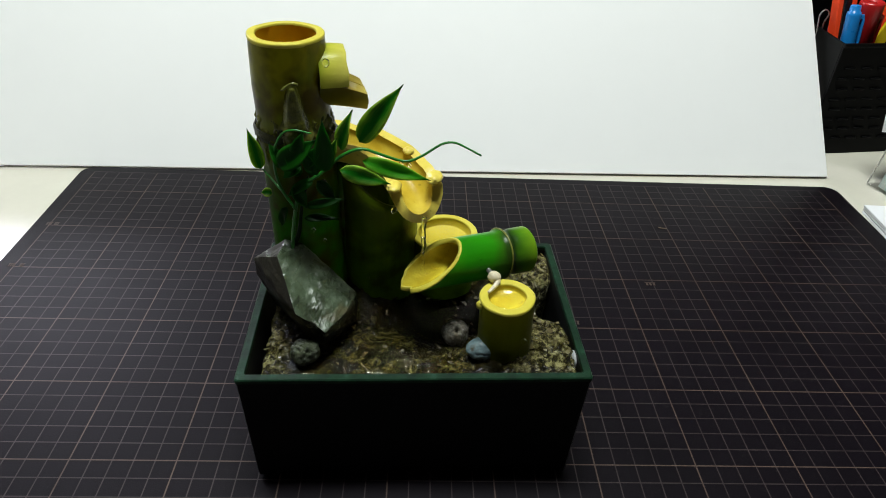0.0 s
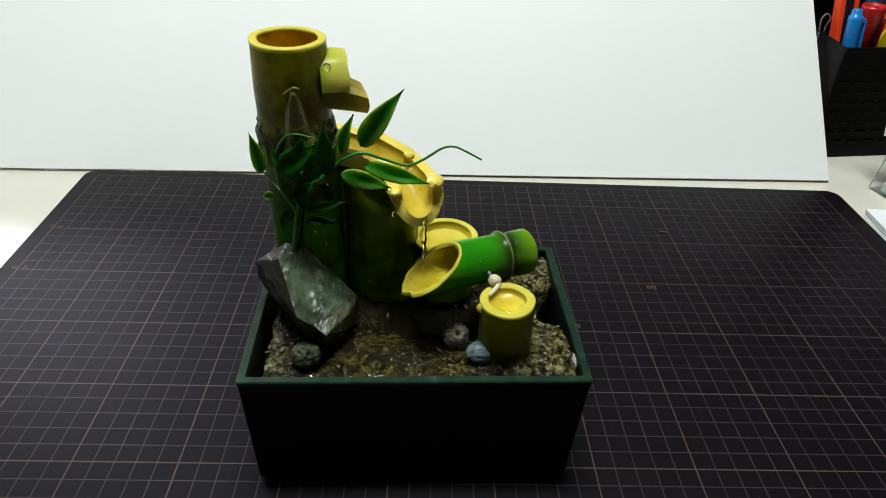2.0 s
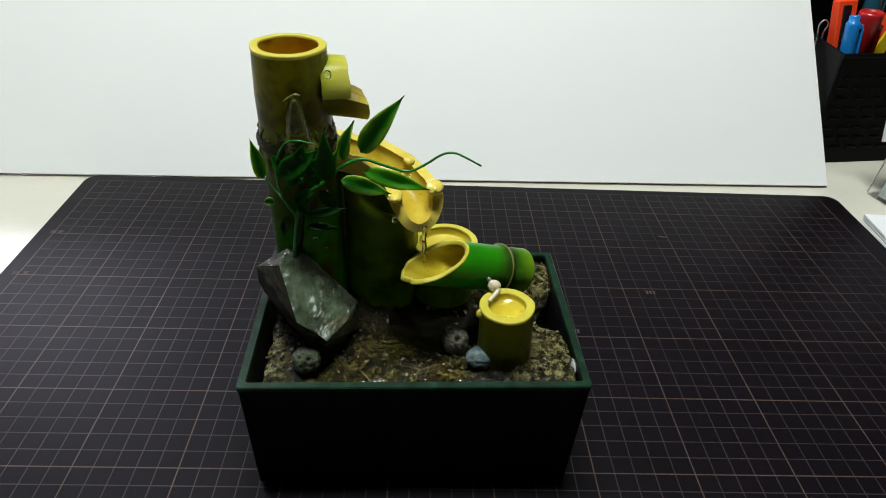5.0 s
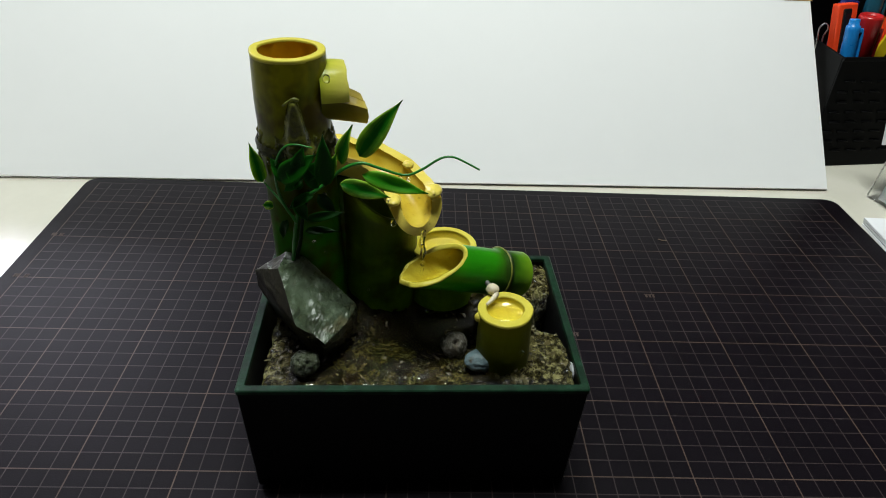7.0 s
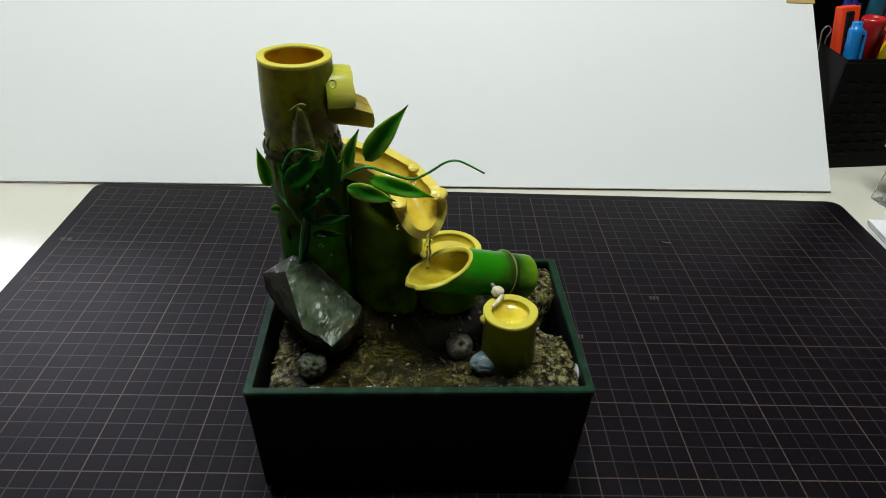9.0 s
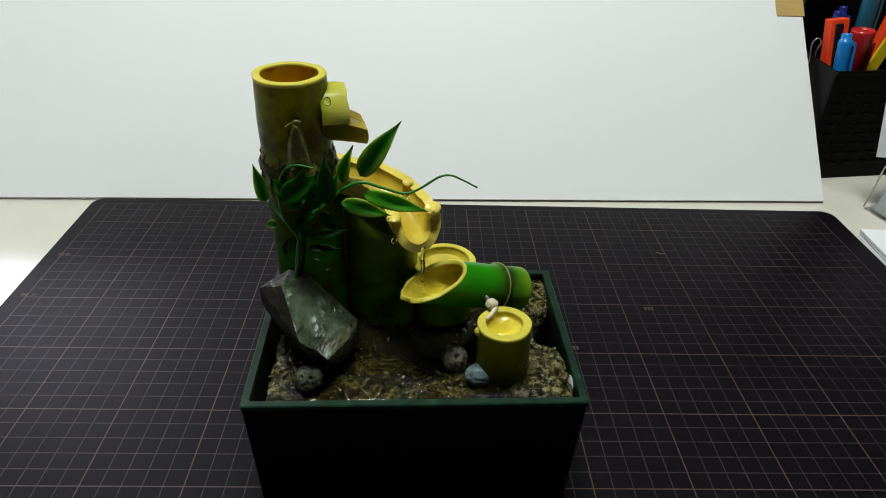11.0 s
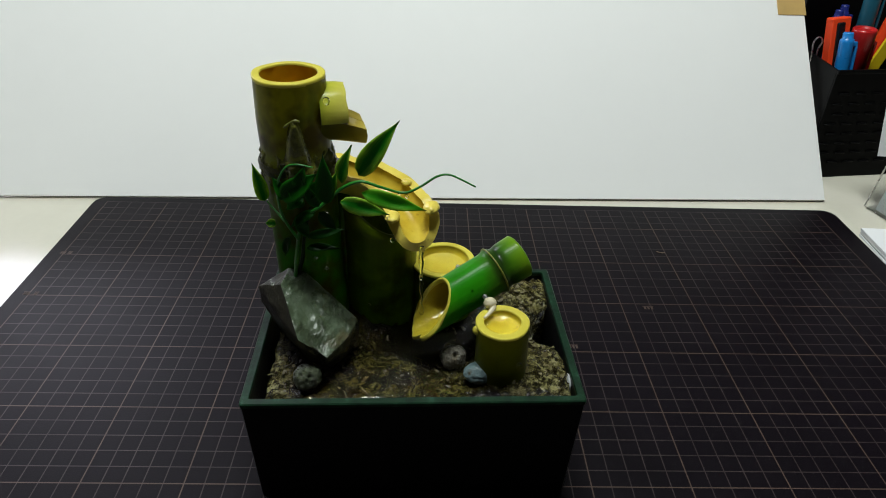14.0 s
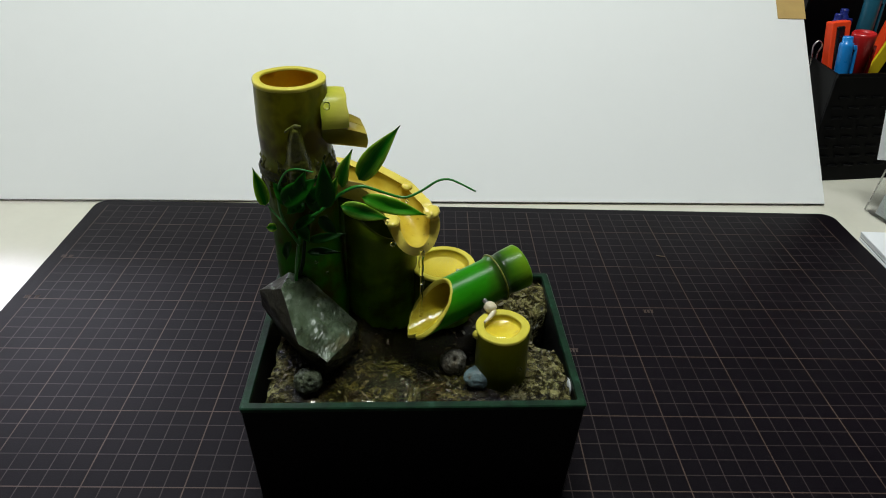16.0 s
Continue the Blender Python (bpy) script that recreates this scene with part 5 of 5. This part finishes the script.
def pens(m):
    hl = thing("highlighter", "flat orange highlighter pen with a black clip slot", "pen", "pens in the basket")
    k = pose(0.5045, 0.3860, 0.001, -10, -6, 4)
    bm = bmesh.new()
    box(bm, 0, 0, 0.068, 0.0175, 0.011, 0.136, 0.0012)
    bm.transform(k)
    part("body", bm, M["orange"], hl, smooth=False)
    bm = bmesh.new()
    box(bm, -0.0010, -0.0062, 0.1060, 0.0074, 0.0030, 0.052, 0.0014, seg=3)
    bm.transform(k)
    part("clip", bm, M["black_gloss"], hl, "black clip", smooth=False)
    marker("marker_pen", "bright blue marker pen with a ribbed cap", pose(0.4970, 0.3715, 0.001, -8, -3, 0), 0.0056, 0.130, "blue", "blue", 0.0061)
    marker("marker_pen", "thick red marker pen with a wide round cap", pose(0.5125, 0.3960, 0.001, 2, -3, 0), 0.0090, 0.128, "red", "red", 0.0101, False, True)
    y = thing("ruler", "flat yellow plastic ruler leaning in the basket", "ruler")
    bm = bmesh.new()
    box(bm, 0, 0, 0.080, 0.011, 0.003, 0.16, 0.0006)
    bm.transform(pose(0.5000, 0.3950, 0.001, -3, 19, 0))
    part("strip", bm, M["yellow_pl"], y, smooth=False)
    for name, label, at, rr, ln, mat in (
        ("pen", "slim navy blue pen with a cap", (0.5030, 0.4180, 0.001, -2, -3, 0), 0.0052, 0.141, "navy"),
        ("pen", "slim navy blue pen with a cap", (0.5110, 0.4250, 0.001, -2, -3, 0), 0.0050, 0.144, "navy"),
        ("pen", "thick dark teal marker pen", (0.5170, 0.4020, 0.001, -6, 1, 0), 0.0072, 0.168, "teal"),
        ("pen", "orange pen leaning to the side", (0.5160, 0.4080, 0.001, -2, 11, 0), 0.0062, 0.165, "orange"),
    ):
        marker(name, label, pose(*at), rr * 0.9, ln, mat, mat, rr, False)


def build_papers():
    z = -0.003
    for k, (mat, h, dx, dy, label) in enumerate((("paper", 0.0022, 0, 0, "white paper pad on the desk beside the mat"), ("paper_grey", 0.0007, 0.0006, -0.0008, "thin grey sheet between paper pads"), ("paper", 0.0018, 0.0002, 0.0004, "white paper pad in a stack"), ("paper_grey", 0.0006, 0.0010, 0, "thin grey sheet between paper pads"), ("paper", 0.0022, -0.0003, 0.0006, "white paper pad on top of a stack"))):
        bm = bmesh.new()
        box(bm, 0.051, -0.075, h / 2, 0.102, 0.15, h - 0.0001, 0.0003)
        bm.transform(pose(0.4715 + dx, 0.2505 + dy, z, 0, 0, -3.4 + 0.3 * k))
        z += h
        tagged(mesh_ob("paper_pad", bm, M[mat], False), label, "paper", "stack of paper pads")


def build_card_stand():
    """Clear acrylic card stand with a printed card, and a sheet of paper behind it."""
    s = thing("card_stand", "clear acrylic card stand holding a printed card", "card stand")
    m = pose(0.5060, 0.3010, -0.003, 0, 0, -78)
    lean = pose(0, 0, 0, -8, 0, 0)
    bm = bmesh.new()
    box(bm, 0.045, -0.003, 0.0215, 0.09, 0.0014, 0.041, 0.0006)
    bm.transform(m @ lean)
    part("front_plate", bm, M["acrylic"], s, "clear acrylic plate", smooth=False)
    bm = bmesh.new()
    loop = [(0.001, -0.0038, 0.002), (0.001, -0.0038, 0.040), (0.003, -0.0038, 0.0425), (0.088, -0.0038, 0.0425)]
    tube(bm, loop, 0.0007, 8)
    bm.transform(m @ lean)
    part("edge", bm, M["steel"], s, "bright polished edge")
    bm = bmesh.new()
    box(bm, 0.048, 0.0005, 0.021, 0.078, 0.0005, 0.037)
    bm.transform(m @ lean)
    card = part("card", bm, M["paper"], s, "printed card with orange and brown shapes", smooth=False)
    for x, z, w, h, mat in ((0.016, 0.031, 0.010, 0.014, "card_red"), (0.030, 0.022, 0.010, 0.016, "card_orange"), (0.024, 0.012, 0.004, 0.018, "card_dark"), (0.044, 0.030, 0.016, 0.008, "card_orange"), (0.060, 0.018, 0.018, 0.010, "card_red")):
        bm = bmesh.new()
        box(bm, x, 0.0000, z, w, 0.0004, h)
        bm.transform(m @ lean)
        part("print_patch", bm, M[mat], card, smooth=False)
    sh = thing("paper_sheet", "white sheet of paper standing behind the card stand", "paper")
    bm = bmesh.new()
    n = 10
    for side in (0.0, 0.0004):
        rows = [[bm.verts.new((0.07 * i / n, 0.006 * math.sin(i / n * 2.2) + side, 0.10 * j / n + 0.004 * i / n)) for i in range(n + 1)] for j in range(n + 1)]
        for j in range(n):
            for i in range(n):
                bm.faces.new((rows[j][i], rows[j][i + 1], rows[j + 1][i + 1], rows[j + 1][i]))
    bm.transform(pose(0.5010, 0.3065, 0.0435, 0, -11, -55))
    part("sheet", bm, M["paper"], sh)


M["card_red"] = simple("card_red_brown_ink", (0.25, 0.08, 0.06), 0.5, var=0.3, scale=200)
M["card_orange"] = simple("card_orange_ink", (0.65, 0.33, 0.03), 0.5, var=0.3, scale=200)
M["card_dark"] = simple("card_dark_ink", (0.05, 0.04, 0.04), 0.5, var=0.3, scale=200)


def build_splash():
    """Beads that the emptied pipe throws up from the pool."""
    out = []
    rnd = random.Random(12)
    for k in range(20):
        bm = bmesh.new()
        s = rnd.uniform(0.0008, 0.0019)
        rock(bm, (s, s, s * rnd.uniform(0.8, 1.4)), k * 3.1, 2, 0.12)
        d = tagged(mesh_ob("splash_drop", bm, M["drop"]), "clear drop splashing up from the pool", "water drop", "splashing drops")
        d.visible_shadow = False
        out.append((d, rnd.uniform(0.084, 0.122), rnd.uniform(0.003, 0.032), rnd.uniform(0.002, 0.009), rnd.uniform(0.02, 0.16), rnd.uniform(-0.006, 0.006), rnd.uniform(-0.010, 0.002)))
    return out


def build_ripples():
    """Low curved crests that run over the pool to the front."""
    out = []
    for k in range(3):
        bm = bmesh.new()
        r0 = 0.010 + 0.004 * k
        tube(bm, [(r0 * math.cos(radians(a)), r0 * 0.8 * math.sin(radians(a)), 0.0002 * math.sin(a * 0.3)) for a in range(205, 336, 6)], lambda u: 0.0007 * math.sin(math.pi * u) ** 0.5 + 0.0001, 8)
        w = tagged(mesh_ob("ripple", bm, M["drop"]), "low curved ripple on the pool", "water", "ripples on the pool")
        w.visible_shadow = False
        out.append(w)
    return out


build_room()
build_window()
build_desk()
build_mat()
build_board()
build_tray()
build_ground()
build_water()
build_tall_bamboo()
build_stump()
build_stone()
build_pebbles()
build_sprig()
tipper = build_tipper()
build_post_parts()
stream_top, stream_low = build_stream()
build_drops()
build_basket()
build_papers()
build_card_stand()

splashes = build_splash()
ripples = build_ripples()

REST, FULL, YAW = 22.0, -26.5, 26.0
# how far the pipe has tipped, 0 at rest and 1 mouth down
TIPS = [(0.0, 0.33), (0.1, 0.80), (0.2, 1.0), (0.3, 0.88), (0.4, 0.35), (0.5, 0.0), (0.6, 0.02), (0.7, 0.0), (1.5, 0.0), (1.7, 0.01), (1.8, 0.04), (1.9, 0.12), (2.0, 0.36), (2.1, 0.95), (2.2, 0.93), (2.3, 0.66), (2.4, 0.03), (2.5, 0.0), (3.6, 0.0), (3.8, 0.05), (3.9, 0.14), (4.0, 0.47), (4.1, 1.0), (4.2, 0.93), (4.3, 0.40), (4.4, 0.0), (4.5, 0.01), (5.6, 0.0), (5.8, 0.06), (5.9, 0.16), (6.0, 0.50), (6.1, 0.97), (6.2, 0.95), (6.3, 0.50), (6.4, 0.0), (6.5, 0.01), (7.6, 0.0), (7.8, 0.07), (7.9, 0.28), (8.0, 0.78), (8.1, 1.0), (8.2, 0.90), (8.3, 0.33), (8.4, 0.0), (8.5, 0.01), (9.6, 0.0), (9.8, 0.06), (9.9, 0.20), (10.0, 0.65), (10.1, 1.0), (10.2, 0.92), (10.3, 0.4), (10.4, 0.0), (10.5, 0.01), (11.6, 0.0), (11.8, 0.08), (11.9, 0.32), (12.0, 0.90), (12.1, 1.0), (12.2, 0.85), (12.3, 0.15), (12.4, 0.0), (12.5, 0.01), (13.5, 0.0), (13.7, 0.03), (13.8, 0.10), (13.9, 0.24), (14.0, 0.88), (14.1, 1.0), (14.2, 0.80), (14.3, 0.08), (14.4, 0.0), (14.5, 0.01), (15.5, 0.0), (15.7, 0.03), (15.8, 0.08), (15.9, 0.20), (16.0, 0.72)]


def motions():
    walk(tipper, [(t, pose(*PIVOT, 0, REST + (FULL - REST) * f, YAW)) for t, f in TIPS])
    walk(stream_low, [(t, pose(0.1142, 0.0335, 0.1015 - 0.010 * f, 3 * math.sin(t * 7), 0, 40 * math.sin(t * 5))) for t, f in TIPS])

    # the pool is stirred after each emptying
    for d, x, y, up, late, dx, dy in splashes:
        rows = [(0.0, pose(x, y, 0.0555))]
        for e in EMPTY:
            a = e + late
            if a < 0.1 or a + 0.42 > 15.9:
                continue
            rows += [(a, pose(x, y, 0.0555)), (a + 0.1, pose(x + dx * 0.3, y + dy * 0.3, 0.0585 + up)), (a + 0.2, pose(x + dx * 0.6, y + dy * 0.6, 0.0580 + up * 0.6)), (a + 0.3, pose(x + dx, y + dy, 0.0555)), (a + 0.42, pose(x, y, 0.0550))]
        rows.append((16.0, pose(x, y, 0.0555)))
        walk(d, rows)
    for k, w in enumerate(ripples):
        rows = [(0.0, pose(0.110, 0.022, 0.0562))]
        for e in EMPTY:
            a = e + 0.12 * k + 0.1
            if a < 0.1 or a + 0.8 > 15.9:
                continue
            rows += [(a, pose(0.110, 0.026, 0.0562)), (a + 0.2, pose(0.110, 0.019, 0.0576)), (a + 0.5, pose(0.109, 0.012, 0.0574)), (a + 0.8, pose(0.110, 0.020, 0.0562))]
        rows.append((16.0, pose(0.110, 0.022, 0.0562)))
        walk(w, rows)


# the moments when the mouth goes down
EMPTY = (0.1, 2.07, 4.05, 6.05, 8.0, 10.02, 11.98, 13.98, 15.98)
motions()
